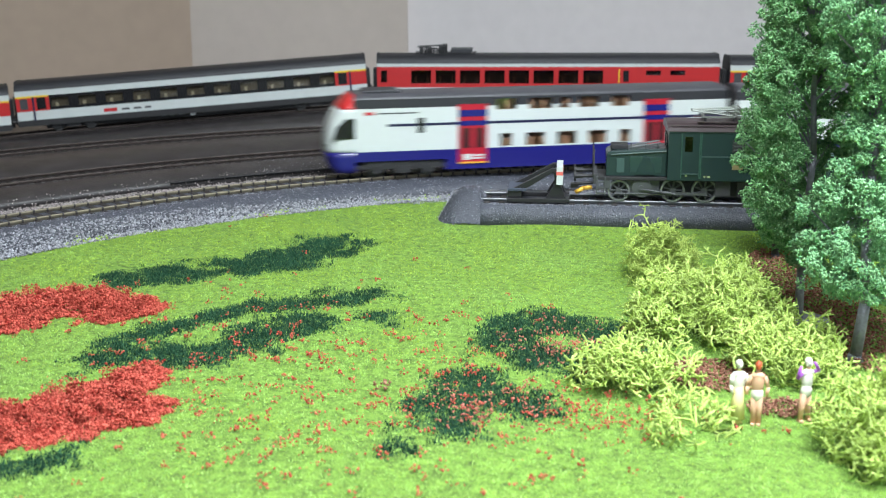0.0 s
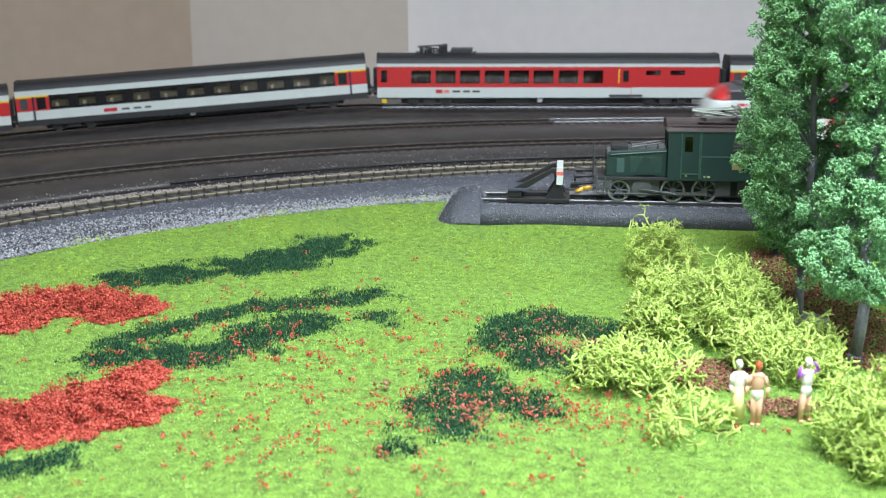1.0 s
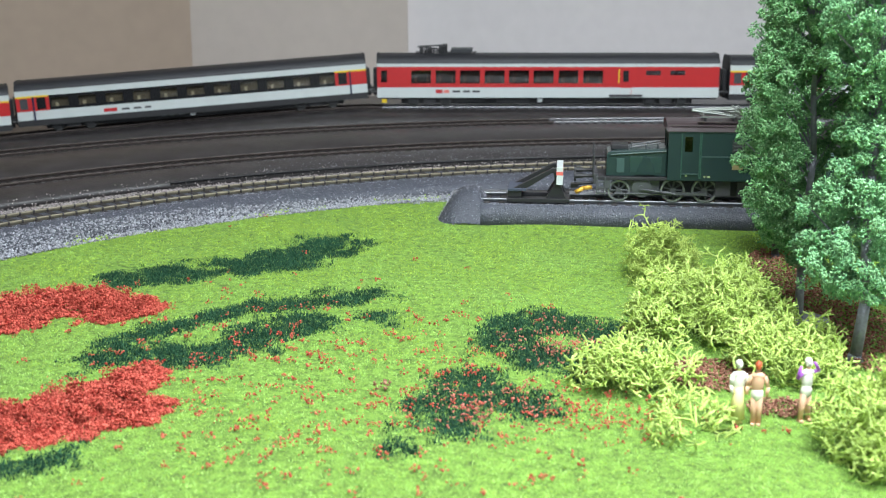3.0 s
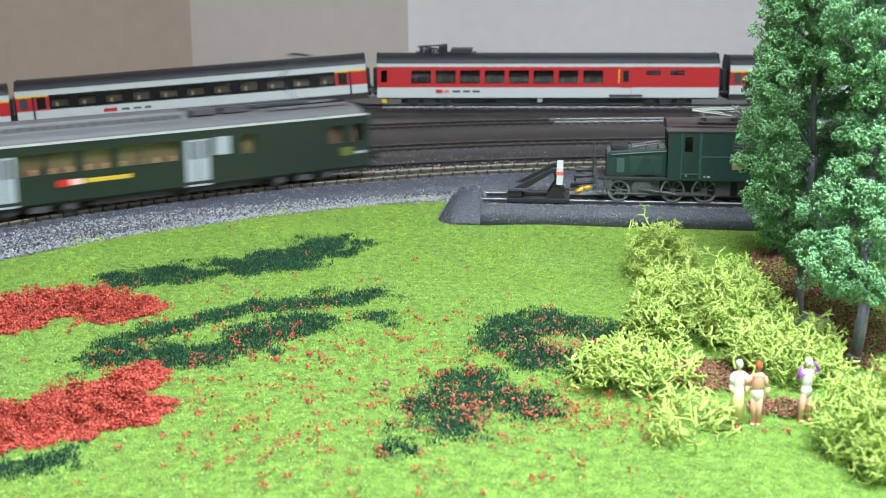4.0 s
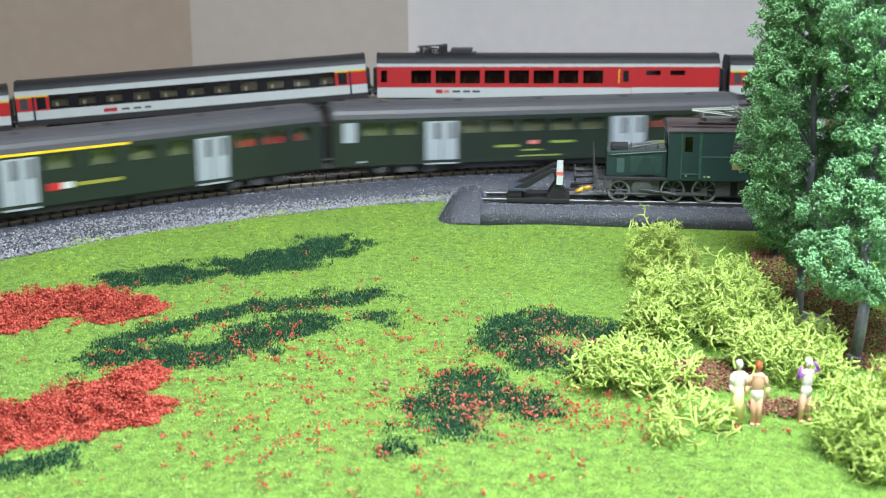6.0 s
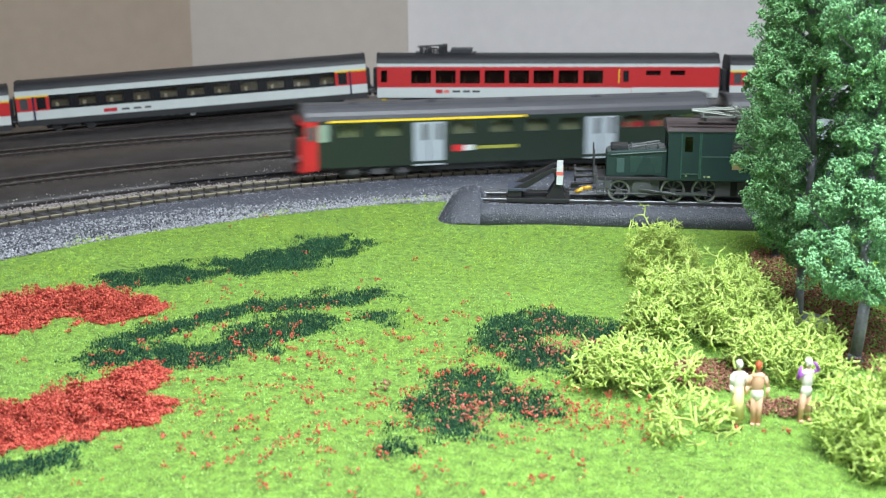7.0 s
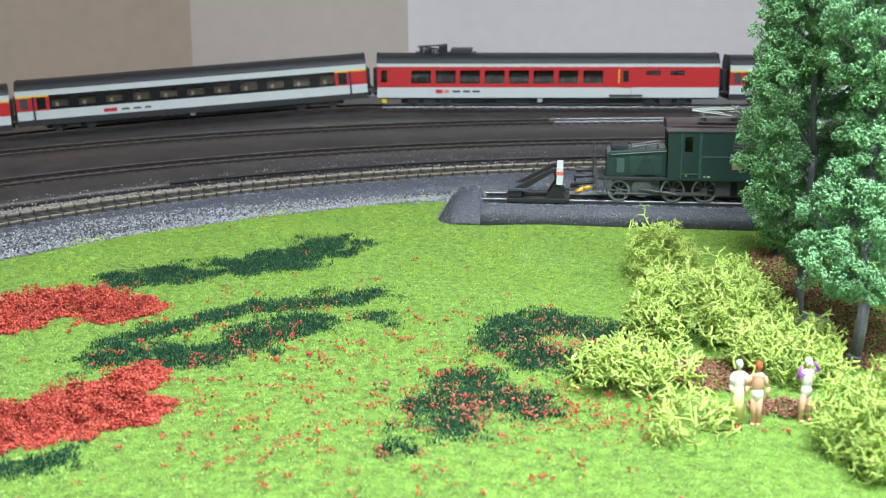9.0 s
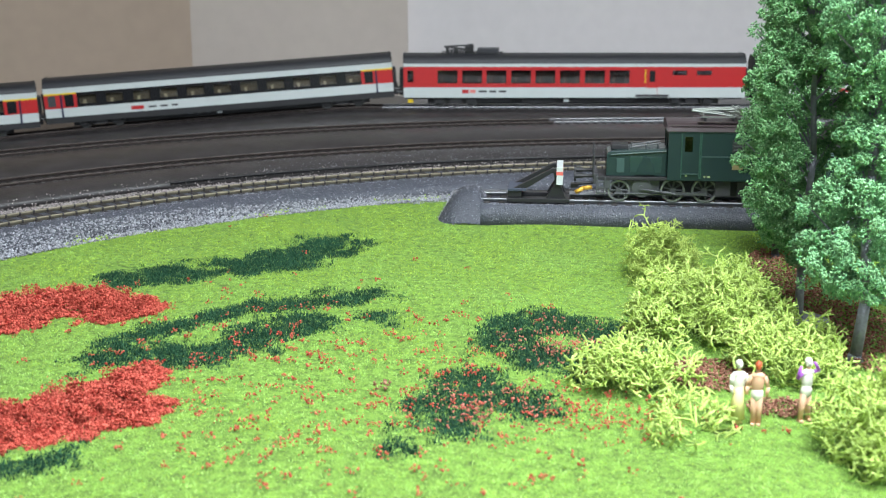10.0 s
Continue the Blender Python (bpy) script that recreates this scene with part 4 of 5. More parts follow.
def locomotive():
    c = empty("crocodile_locomotive", "dark green model crocodile locomotive with maroon roof on the stub track", "locomotive")
    F = 1 / 3.42
    X = lambda px: (px - 1053) * F
    L = 139.0
    mid = L / 2
    both = lambda a, b: ((a, b), (L - b, L - a))
    boxes("frame", [(0, L, -11.5, 11.5, 11.6, 13.4)], SOOT, c, bevel=0.3)
    # hoods
    for k, s in enumerate((1, -1)):
        fx = (lambda x: x) if s > 0 else (lambda x: L - x)
        bm = bmesh.new()
        prof = [(fx(X(1072)), 13.4), (fx(X(1072)), 24.4), (fx(X(1074)), 26.0), (fx(X(1080)), 26.8), (fx(X(1176)), 28.6), (fx(X(1176)), 13.4)]
        extrude(bm, prof, -9.5, 9.5, "y")
        hood = part("hood", bm, LOCO, c, bevel=0.7)
        for a, b, lo_, hi_ in ((1090, 1103, 15.5, 23), (1113, 1166, 15.5, 24)):
            x = sorted((fx(X(a)), fx(X(b))))
            for y in (-9.75, 9.5):
                boxes("side_panel", [(x[0], x[1], y, y + 0.25, lo_, hi_)], LOCOLIGHT if a < 1100 else PANELGREEN, hood, bevel=0.1)
        bm = bmesh.new()
        x = [fx(X(p)) for p in (1122, 1140, 1158)]
        extrude(bm, [(x[0], 14.5), (x[1] - 1.5, 24), (x[1] + 1.5, 24), (x[2], 14.5)], -10.3, -9.7, "y")
        part("sand_box", bm, LOCO, hood, bevel=0.2)
        for y in (-9.9, 9.9):
            bm = bmesh.new()
            rod(bm, (fx(X(1080)), y, 24.9), (fx(X(1174)), y, 27.2), 0.35)
            part("handrail", bm, LOCOLIGHT, hood)
        boxes("hood_top_box", [(min(fx(X(1080)), fx(X(1110))), max(fx(X(1080)), fx(X(1110))), -5, 5, 27, 29.5)], SOOT, hood, bevel=0.4)
        bm = bmesh.new()
        for y in (-4, 4):
            rod(bm, (fx(X(1112)), y, 28), (fx(X(1165)), y, 30.6), 0.5)
        for p in (1115, 1140, 1160):
            rod(bm, (fx(X(p)), -4, 27), (fx(X(p)), -4, 30.6), 0.5)
        part("hood_pipes", bm, WHEELG, hood)
        # front railing, ladder, buffers, coupling
        bm = bmesh.new()
        for y in (-11, -4, 4, 11):
            rod(bm, (fx(-0.6), y, 12), (fx(-0.6), y, 28.0 if abs(y) > 5 else 24), 0.4, 6)
        rod(bm, (fx(-0.6), -11, 23), (fx(-0.6), 11, 23), 0.3, 6)
        part("front_railing", bm, UNDER, c)
        boxes("buffer_beam", [(min(fx(-0.5), fx(1.5)), max(fx(-0.5), fx(1.5)), -12, 12, 9.5, 15)], UNDER, c, bevel=0.3)
        lad = []
        for z in (4.2, 7.2, 10.2):
            lad.append((min(fx(1.2), fx(5.2)), max(fx(1.2), fx(5.2)), -12.6, -11.4, z, z + 0.7))
        for p in (0.8, 5.0):
            lad.append((min(fx(p), fx(p + 0.7)), max(fx(p), fx(p + 0.7)), -12.6, -11.9, 3.6, 13.4))
        boxes("ladder", lad, WHEELG, c)
        for y in (-8.5, 8.5):
            bm = bmesh.new()
            rod(bm, (fx(-0.4), y, 13.2), (fx(-8.5), y, 13.2), 1.0)
            rod(bm, (fx(-6), y, 13.2), (fx(-9.5), y, 13.2), 1.5)
            rod(bm, (fx(-9.5), y, 13.2), (fx(-10.4), y, 13.2), 3.0, 16)
            part("buffer", bm, SOOT, c)
        bm = bmesh.new()
        rod(bm, (fx(-0.5), 0, 8), (fx(-10), 0, 7.0), 0.9)
        box(bm, min(fx(-12), fx(-8)), max(fx(-12), fx(-8)), -3, 3, 5.5, 7.5)
        part("coupling", bm, BLACK, c)
        bm = bmesh.new()
        rod(bm, (fx(-1.2), -6, 6.6), (fx(-5.5), -6.5, 6.0), 1.2)
        rod(bm, (fx(-5.5), -6.5, 6.0), (fx(-9.5), -6, 3.6), 1.2)
        part("brake_hose", bm, BRASS, c, "yellow brake hose", smooth=True)
    # cab
    x0, x1 = X(1176), L - X(1176)
    holes = [(X(1203.5), X(1217), 27.5, 35.5), (L - X(1217), L - X(1203.5), 27.5, 35.5)]
    for s in (-1, 1):
        bm = bmesh.new()
        y = sorted((s * 13.5, s * 12.5))
        pierced(bm, x0, x1, y[0], y[1], 12.4, 38.4, holes)
        cw = part("cab_wall", bm, LOCO, c)
        for a, b, p, q in holes:
            y2 = sorted((s * 12.9, s * 12.6))
            boxes("window_pane", [(a, b, y2[0], y2[1], p, q)], GLASSD, cw)
        yo = sorted((s * 13.5, s * 13.8))
        trim = []
        for a in (X(1198.5), X(1229), X(1231.5), L - X(1199.5), L - X(1230)):
            trim.append((a - 0.25, a + 0.25, yo[0], yo[1], 13.4, 38))
        for row in trim:
            boxes("door_edge", [row], LOCOEDGE, cw)
        boxes("trim_line", [(X(1232), L - X(1232), yo[0], yo[1], 24.8, 25.4), (x0, x1, yo[0], yo[1], 37.6, 38.4)], LOCOLIGHT, cw)
        boxes("grille", [(X(1283), X(1330), yo[0], yo[1], 27.5, 34)], SOOT, cw)
        boxes("grille_slats", [(X(1285), X(1328), s * 13.95 - 0.1, s * 13.95 + 0.1, z, z + 0.8) for z in (28.5, 30.5, 32.5)], WHEELG, cw)
        boxes("number_bar", [(X(1284), X(1302), yo[0], yo[1], 22.6, 23.8), (X(1284), X(1302), yo[0], yo[1], 18.6, 21.4)], paint("plate_bronze", (0.3, 0.24, 0.12, 1), 0.4, 0.3), cw)
        boxes("small_plate", [(X(1237), X(1240), yo[0], yo[1], 14.2, 15), (X(1243), X(1248), yo[0], yo[1], 14.2, 15), (X(1206), X(1209), yo[0], yo[1], 14.6, 15.4)], SEATG, cw)
        boxes("door_step", [(X(1200), X(1228), min(s * 13.5, s * 14.2), max(s * 13.5, s * 14.2), 15.6, 16.2)], LOCOLIGHT, cw)
    for e in (0, 1):
        x = (x0, x0 + 1) if e == 0 else (x1 - 1, x1)
        bm = bmesh.new()
        box(bm, x[0], x[1], -12.4, 12.4, 12.4, 29)
        box(bm, x[0], x[1], -12.4, 12.4, 36, 39)
        for y in (-12.4, -2, 10.4):
            box(bm, x[0], x[1], y, y + (2 if y != -2 else 4), 29, 36)
        part("cab_front", bm, LOCO, c)
        for a, b in ((-10.4, -2), (2, 10.4)):
            boxes("front_window", [(x[0] + 0.3, x[0] + 0.6, a, b, 29, 36)], GLASSD, c)
    boxes("cab_interior", [(x0 + 12, x1 - 12, -8, 8, 13.5, 34)], SOOT, c)
    bm = bmesh.new()
    prof = [(-14.2, 38.2), (14.2, 38.2)]
    for k in range(0, 11):
        a = k / 10 * math.pi
        prof.append((14.2 * math.copysign(abs(math.cos(a)) ** 0.7, math.cos(a)), 38.4 + 4.6 * math.sin(a) ** 0.8))
    extrude(bm, prof, x0 - 1.0, x1 + 1.0)
    roof = part("roof", bm, MAROON, c, "dark maroon roof")
    boxes("roof_walk", [(x0 + 14, x1 - 14, -12.0, -9.5, 42.6, 43.2), (x0 + 14, x1 - 14, 9.5, 12.0, 42.6, 43.2)], MAROON, roof)
    for y in (-13.6, 13.6):
        bm = bmesh.new()
        rod(bm, (x0 + 1, y, 41.3), (x1 - 1, y, 41.3), 0.3, 6)
        for k in range(7):
            xx = x0 + 2 + (x1 - x0 - 4) * k / 6
            rod(bm, (xx, y, 38.4), (xx, y, 41.3), 0.25, 6)
        part("roof_rail", bm, MAROON, roof)
    bm = bmesh.new()
    for xx in (x0 + 0.5, x1 - 0.5):
        ball(bm, (xx, -9, 41.2), 0.9, 0.9, 0.9, 8, 6)
    part("roof_lamp", bm, BRASS, roof)
    pantograph("pantograph", c, X(1262), 44.6, PANTO)
    pantograph("pantograph", c, L - X(1262), 44.6, PANTO)
    # running gear
    for s in (-1, 1):
        for e in (0, 1):
            fx = (lambda x: x) if e == 0 else (lambda x: L - x)
            spoked_wheel(c, fx(X(1095)), s * 8.4, 5.6, 8)
            spoked_wheel(c, fx(X(1187)), s * 8.4, 6.2)
            spoked_wheel(c, fx(X(1241)), s * 8.4, 6.4)
            bm = bmesh.new()
            rod(bm, (fx(X(1134)), s * 8.2, 7.4), (fx(X(1134)), s * 10.4, 7.4), 5.0, 20)
            rod(bm, (fx(X(1134)), s * 10.4, 7.4), (fx(X(1134)), s * 11.2, 7.4), 1.6, 12)
            part("jackshaft", bm, WHEELG, c, smooth=False)
            bm = bmesh.new()
            y = s * 10.4
            rod(bm, (fx(X(1088)), y, 4.2), (fx(X(1238)), y, 4.4), 0.5, 6)
            rod(bm, (fx(X(1134)), y + s * 0.9, 6.8), (fx(X(1190)), y + s * 0.9, 4.6), 0.55, 6)
            box(bm, min(fx(X(1182)), fx(X(1246))), max(fx(X(1182)), fx(X(1246))), y - 0.5, y + 0.5, 4.0, 5.4)
            part("side_rod", bm, WHEELG, c)
            a = sorted((fx(X(1108)), fx(X(1165))))
            boxes("bogie_frame", [(a[0], a[1], min(s * 6, s * 8.3), max(s * 6, s * 8.3), 4.0, 11.6)], WHEELG, c, bevel=0.4)
            a = sorted((fx(X(1068)), fx(X(1080))))
            boxes("axle_box", [(a[0], a[1], min(s * 9.6, s * 11), max(s * 9.6, s * 11), 7, 11.5)], WHEELG, c, bevel=0.4)
            a = sorted((fx(X(1259)), fx(X(1285))))
            boxes("sand_pipe_box", [(a[0], a[1], min(s * 6, s * 10), max(s * 6, s * 10), 3.5, 12)], UNDER, c, bevel=0.4)
    boxes("gear_case", [(X(1085), L - X(1085), -6, 6, 3, 11.6)], SOOT, c)
    return c


loco = lowered(locomotive(), 0.955)
lx, ly, la, _ = stub(0.0535)
loco.matrix_basis = pose(lx, ly, TOP + STUB_RISE, 0, 0, math.degrees(la))


def buffer_stop():
    c = empty("buffer_stop", "black track buffer stop with a white and red board", "buffer stop")
    boxes("base", [(9, 41, -12, -5.5, -1.5, 0.9), (9, 41, 5.5, 12, -1.5, 0.9), (9, 14, -5.5, 5.5, -1.5, 0.5), (36, 41, -5.5, 5.5, -1.5, 0.5)], BLACK, c, bevel=0.3)
    for y in (-9.5, 6.5):
        bm = bmesh.new()
        extrude(bm, [(9.5, 1), (9.5, 5.4), (13, 6.4), (32, 17.4), (36, 17.6), (36, 15.2), (32, 15.0), (16.5, 4.2), (16.5, 1)], y, y + 3, "y")
        part("brace", bm, BLACK, c, bevel=0.3)
        bm = bmesh.new()
        extrude(bm, [(29, 0.8), (33.5, 9), (32.5, 15.5), (36, 15.5), (36, 9), (39, 0.8)], y + 0.3, y + 2.7, "y")
        part("post", bm, BLACK, c, bevel=0.2)
    boxes("tread", [(9.5, 19, -10.5, 10.5, 4.6, 6.2)], paint("stop_blue_grey", (0.05, 0.06, 0.09, 1), 0.5), c, bevel=0.3)
    b = boxes("board", [(34.2, 37.4, -11, 11, 8.6, 18.6)], WHITE, c, "white buffer board with a red stripe", bevel=0.2)
    boxes("stripe", [(34.1, 37.5, -11.1, 11.1, 14.0, 16.0)], paint("stripe_red", (0.6, 0.12, 0.1, 1), 0.4), b)
    return c


stop_ = lowered(buffer_stop(), 0.92)
sx, sy, sa, _ = stub(0.0)
stop_.matrix_basis = pose(sx, sy, TOP + STUB_RISE, 0, 0, math.degrees(sa))

bm = bmesh.new()
secs = []
for u_, hb, z_, top_ in ((-29, 8, 0.2, 3), (-27, 13, 1.2, 6), (-23, 17, 7.5, 8), (-19, 19, 14, 9), (-15, 19.5, 17.5, 9), (-8, 19.5, 18.0, 9), (-4, 19.5, 15.5, 9), (-1, 19, 11, 10), (3, 17, 8.6, 12), (8, 14, 6.0, 12)):
    ring = []
    for f_, zz in ((-1, 0.1), (-0.8, 0.42), (-0.55, 0.82), (-0.3, 0.97), (0, 1), (0.3, 0.97), (0.55, 0.82), (0.8, 0.42), (1, 0.1)):
        ring.append(bm.verts.new((u_ + rng.normal(0, 0.25), f_ * hb, z_ * zz + rng.normal(0, 0.15))))
    secs.append(ring)
for a_, b_ in zip(secs, secs[1:]):
    for k in range(8):
        bm.faces.new((a_[k], a_[k + 1], b_[k + 1], b_[k]))
bm.faces.new(secs[0])
bm.faces.new(secs[-1][::-1])
bmesh.ops.subdivide_edges(bm, edges=bm.edges[:], cuts=3, use_grid_fill=True, smooth=1.0)
for _ in range(3):
    bmesh.ops.smooth_vert(bm, verts=bm.verts[:], factor=0.5, use_axis_x=True, use_axis_y=True, use_axis_z=True)
spots = np.array([v.co[:] for v in bm.verts if v.co.z > 0.6])
for v in bm.verts:
    v.co.z += rng.normal(0, 0.22)
mound = tagged(part("ballast_mound", bm, BED, smooth=True), "dark grey ballast mound closing the stub track", "ballast mound")
mound.matrix_basis = pose(sx, sy, -0.0012, 0, 0, math.degrees(sa))
pick = spots[rng.integers(0, len(spots), 2400)] + rng.normal(0, 0.35, (2400, 3))
stones = tagged(chunks("mound_stones", pick * MM, rng.uniform(0.1, 0.34, 2400) * MM, SPECK), "pale stones on the ballast mound", "ballast", kind="stuff")
stones.matrix_basis = mound.matrix_basis

# ---- the lawn ----
def waves(x, y, size, seed):
    """A smooth random field, about -1 to 1, with features of that size in metres."""
    r = np.random.default_rng(seed)
    out = np.zeros_like(x)
    for k in range(14):
        a, ph, f = r.uniform(0, math.tau), r.uniform(0, math.tau), r.uniform(0.5, 2.0) * math.tau / size
        out += np.sin((x * math.cos(a) + y * math.sin(a)) * f + ph)
    return out / 4.0


def near_spine(x, y, pts, width):
    """How deep a place lies within a band of that half-width round a broken line; points in millimetres."""
    best = np.full_like(x, 1e9)
    for (ax, ay), (bx, by) in zip(pts, pts[1:]):
        ax, ay, bx, by = ax * MM, ay * MM, bx * MM, by * MM
        dx, dy = bx - ax, by - ay
        t = np.clip(((x - ax) * dx + (y - ay) * dy) / (dx * dx + dy * dy + 1e-12), 0, 1)
        best = np.minimum(best, np.hypot(x - ax - t * dx, (y - ay - t * dy)))
    return width * MM - best


PATCHES = (
    (((-130, 512), (-116, 521), (-90, 532), (-68, 543)), 13, ((-76, 546), (-64, 556), (-55, 568)), 15),
    (((-114, 406), (-102, 411), (-86, 407), (-76, 420), (-67, 433), (-53, 444)), 10, ((-113, 421), (-100, 438), (-84, 456), (-64, 471), (-44, 480), (-29, 486)), 6.5),
    (((26, 424), (32, 442), (42, 446), (56, 436)), 12, ((28, 410), (43, 402), (54, 408), (58, 430)), 11),
    (((-1, 357), (8, 372), (9, 384), (14, 366), (25, 361)), 8.5, ((3, 340), (-3, 349), (4, 352)), 6.5),
    (((-126, 314), (-116, 315), (-109, 318)), 6, ((-14, 328), (-16, 325)), 0.5),
    (((-29, 453), (-26, 454)), 1.5, ((-28, 455), (-24, 452)), 1),
)


def patch_of(x, y):
    """0 for light turf, else the number of the dark patch."""
    out = np.zeros(len(x), int)
    fuzz = waves(x, y, 0.03, 3) * 0.004 + waves(x, y, 0.009, 4) * 0.003 + rng.normal(0, 0.0034, len(x))
    for k, (a, wa, b, wb) in enumerate(PATCHES):
        d = np.maximum(near_spine(x, y, a, wa), near_spine(x, y, b, wb))
        out[(d + fuzz > 0) & (out == 0)] = k + 1
    hole = (np.hypot((x + 0.088) / 0.010, (y - 0.426) / 0.009) < 1) | (np.hypot((x - 0.042) / 0.009, (y - 0.424) / 0.008) < 1) | (np.hypot((x + 0.104) / 0.010, (y - 0.530) / 0.005) < 1)
    out[hole & (rng.random(len(x)) < 0.85)] = 0
    out[(waves(x, y, 0.004, 61) + rng.normal(0, 0.4, len(x)) > 1.05)] = 0
    return out


def on_lawn(x, y):
    c_, s_ = math.cos(STUB_TURN), math.sin(STUB_TURN)
    uu = (x - S0.x) * c_ + (y - S0.y) * s_
    vv = -(x - S0.x) * s_ + (y - S0.y) * c_
    rim = 0.4800 + waves(x, y, 0.03, 9) * 0.0012
    return (np.hypot(x - CX, y - CY) < rim) & ~((uu > -0.028) & (vv > -0.0205)) & ((x < CX + 0.3))


def height(x, y):
    """The gentle unevenness of the turf."""
    return 0.0006 + np.maximum(waves(x, y, 0.11, 21), -0.6) * 0.0007


bm = bmesh.new()
nr, na = 60, 150
grid = [[bm.verts.new((CX + 0.4785 * (i / nr) * math.cos(j * math.tau / na), CY + 0.4785 * (i / nr) * math.sin(j * math.tau / na), 0)) for j in range(na)] for i in range(1, nr + 1)]
mid_ = bm.verts.new((CX, CY, 0))
for v in bm.verts:
    v.co.z = float(height(np.array([v.co.x]), np.array([v.co.y]))[0])
for j in range(na):
    bm.faces.new((mid_, grid[0][j], grid[0][(j + 1) % na]))
    for i in range(nr - 1):
        bm.faces.new((grid[i][j], grid[i + 1][j], grid[i + 1][(j + 1) % na], grid[i][(j + 1) % na]))
tagged(part("ground", bm, TURF, scale=1.0), "green turf mat inside the track curve", "ground", kind="structure")


def blades(name, x, y, z, length, width, material, parent=None, lean=1.35):
    n = len(x)
    a = rng.uniform(0, math.tau, n)
    tilt = rng.uniform(0.1, 1.0, n) * lean
    d = np.stack([np.cos(a) * np.sin(tilt), np.sin(a) * np.sin(tilt), np.cos(tilt)], 1) * length[:, None]
    b = a + rng.uniform(0.6, 2.5, n)
    s = np.stack([np.cos(b), np.sin(b), rng.normal(0, 0.2, n)], 1) * width[:, None] * 0.5
    p = np.stack([x, y, z], 1)
    v = np.stack([p - s, p + s, p + d + s * 0.35, p + d - s * 0.35], 1).reshape(-1, 3)
    i = np.arange(n)[:, None] * 4
    f = np.concatenate([i + np.array([[0, 1, 2]]), i + np.array([[0, 2, 3]])], 0)
    return raw_mesh(name, v, f, material, parent)


n = 420000
y = np.sqrt(rng.uniform(0.265 ** 2, 0.69 ** 2, n))
x = rng.uniform(-1, 1, n) * (0.372 * y + 0.012)
keep = on_lawn(x, y)
x, y = x[keep], y[keep]
kind = patch_of(x, y)
z = height(x, y) - 0.0003
lng = rng.uniform(0.45, 1.05, len(x)) * MM * (1 + 0.25 * waves(x, y, 0.012, 31))
wid = rng.uniform(0.18, 0.34, len(x)) * MM
yellow = rng.random(len(x)) < np.clip((y - 0.34) / 0.26 + 0.25 * waves(x, y, 0.05, 51), 0.1, 0.92)
loose = rng.random(len(x)) < np.interp(y, [0.3, 0.45, 0.55], [0.15, 0.3, 0.42])
sel = (kind == 0) & loose & ~yellow
tagged(shreds("turf_crumbs", np.stack([x[sel], y[sel], z[sel] + rng.uniform(0.0, 0.5, sel.sum()) * MM], 1), rng.uniform(0.15, 0.3, sel.sum()) * MM, GRASS), "bright green foam turf crumbs", "grass", kind="stuff")
sel = (kind == 0) & loose & yellow
tagged(shreds("yellow_turf_crumbs", np.stack([x[sel], y[sel], z[sel] + rng.uniform(0.0, 0.5, sel.sum()) * MM], 1), rng.uniform(0.17, 0.34, sel.sum()) * MM, GRASSY), "yellow-green foam turf crumbs", "grass", kind="stuff")
sel = (kind == 0) & ~loose & ~yellow
tagged(blades("grass", x[sel], y[sel], z[sel], lng[sel], wid[sel], GRASS), "bright green flocked model grass", "grass", kind="stuff")
sel = (kind == 0) & ~loose & yellow
tagged(blades("yellow_grass", x[sel], y[sel], z[sel], lng[sel], wid[sel], GRASSY), "yellow-green flocked model grass", "grass", kind="stuff")
for k in range(1, len(PATCHES) + 1):
    sel = np.repeat(np.flatnonzero(kind == k), 3)
    jit = rng.normal(0, 0.0009, (2, len(sel)))
    tagged(blades("dark_grass_patch", x[sel] + jit[0], y[sel] + jit[1], z[sel] + 0.0003, lng[sel] * 1.35, wid[sel] * 1.5, DARKGRASS), "patch of dark green flock on the lawn", "grass", kind="stuff")

# red foam flower beds: clumps of torn foam that stand at uneven heights
BEDS = (
    (((-168, 449), (-155, 464), (-141, 470), (-126, 463)), 16.5, ((-165, 438), (-160, 440)), 9, 1050, 5.6),
    (((-134, 338), (-118, 346), (-109, 353), (-102, 357)), 16.5, ((-104, 368), (-100, 384)), 7, 1400, 5.6),
)
for spine, wide, spur, slim_, cnt, tall in BEDS:
    qx, qy = rng.uniform(-0.19, -0.07, cnt * 8), rng.uniform(0.31, 0.50, cnt * 8)
    d = np.maximum(near_spine(qx, qy, spine, wide), near_spine(qx, qy, spur, slim_)) + waves(qx, qy, 0.02, cnt) * 0.003 + rng.normal(0, 0.0012, len(qx))
    ok = d > 0
    qx, qy, d = qx[ok][:cnt], qy[ok][:cnt], d[ok][:cnt]
    lift = np.clip(d / 0.007, 0.12, 1) * tall * MM * rng.uniform(0.15, 1.25, len(qx)) * (0.9 + 0.35 * waves(qx, qy, 0.012, 88))
    per = 34
    idx = np.repeat(np.arange(len(qx)), per)
    rise = rng.random(len(idx))
    wob = rng.normal(0, 1, (len(idx), 2)) * (0.0007 + 0.0006 * rise)[:, None]
    at = np.stack([qx[idx] + wob[:, 0], qy[idx] + wob[:, 1], height(qx[idx], qy[idx]) + 0.0002 + lift[idx] * rise ** 0.7 + rng.normal(0, 0.0003, len(idx))], 1)
    bed = empty("red_flower_bed", "dense bed of coral-red foam flowers on the lawn", "flower bed", "red flower beds")
    for some in np.array_split(np.argsort(qx), 12):
        mine = np.isin(idx, some)
        shreds("flower_clump", at[mine], rng.uniform(0.3, 0.68, mine.sum()) * MM, REDFOAM, bed)

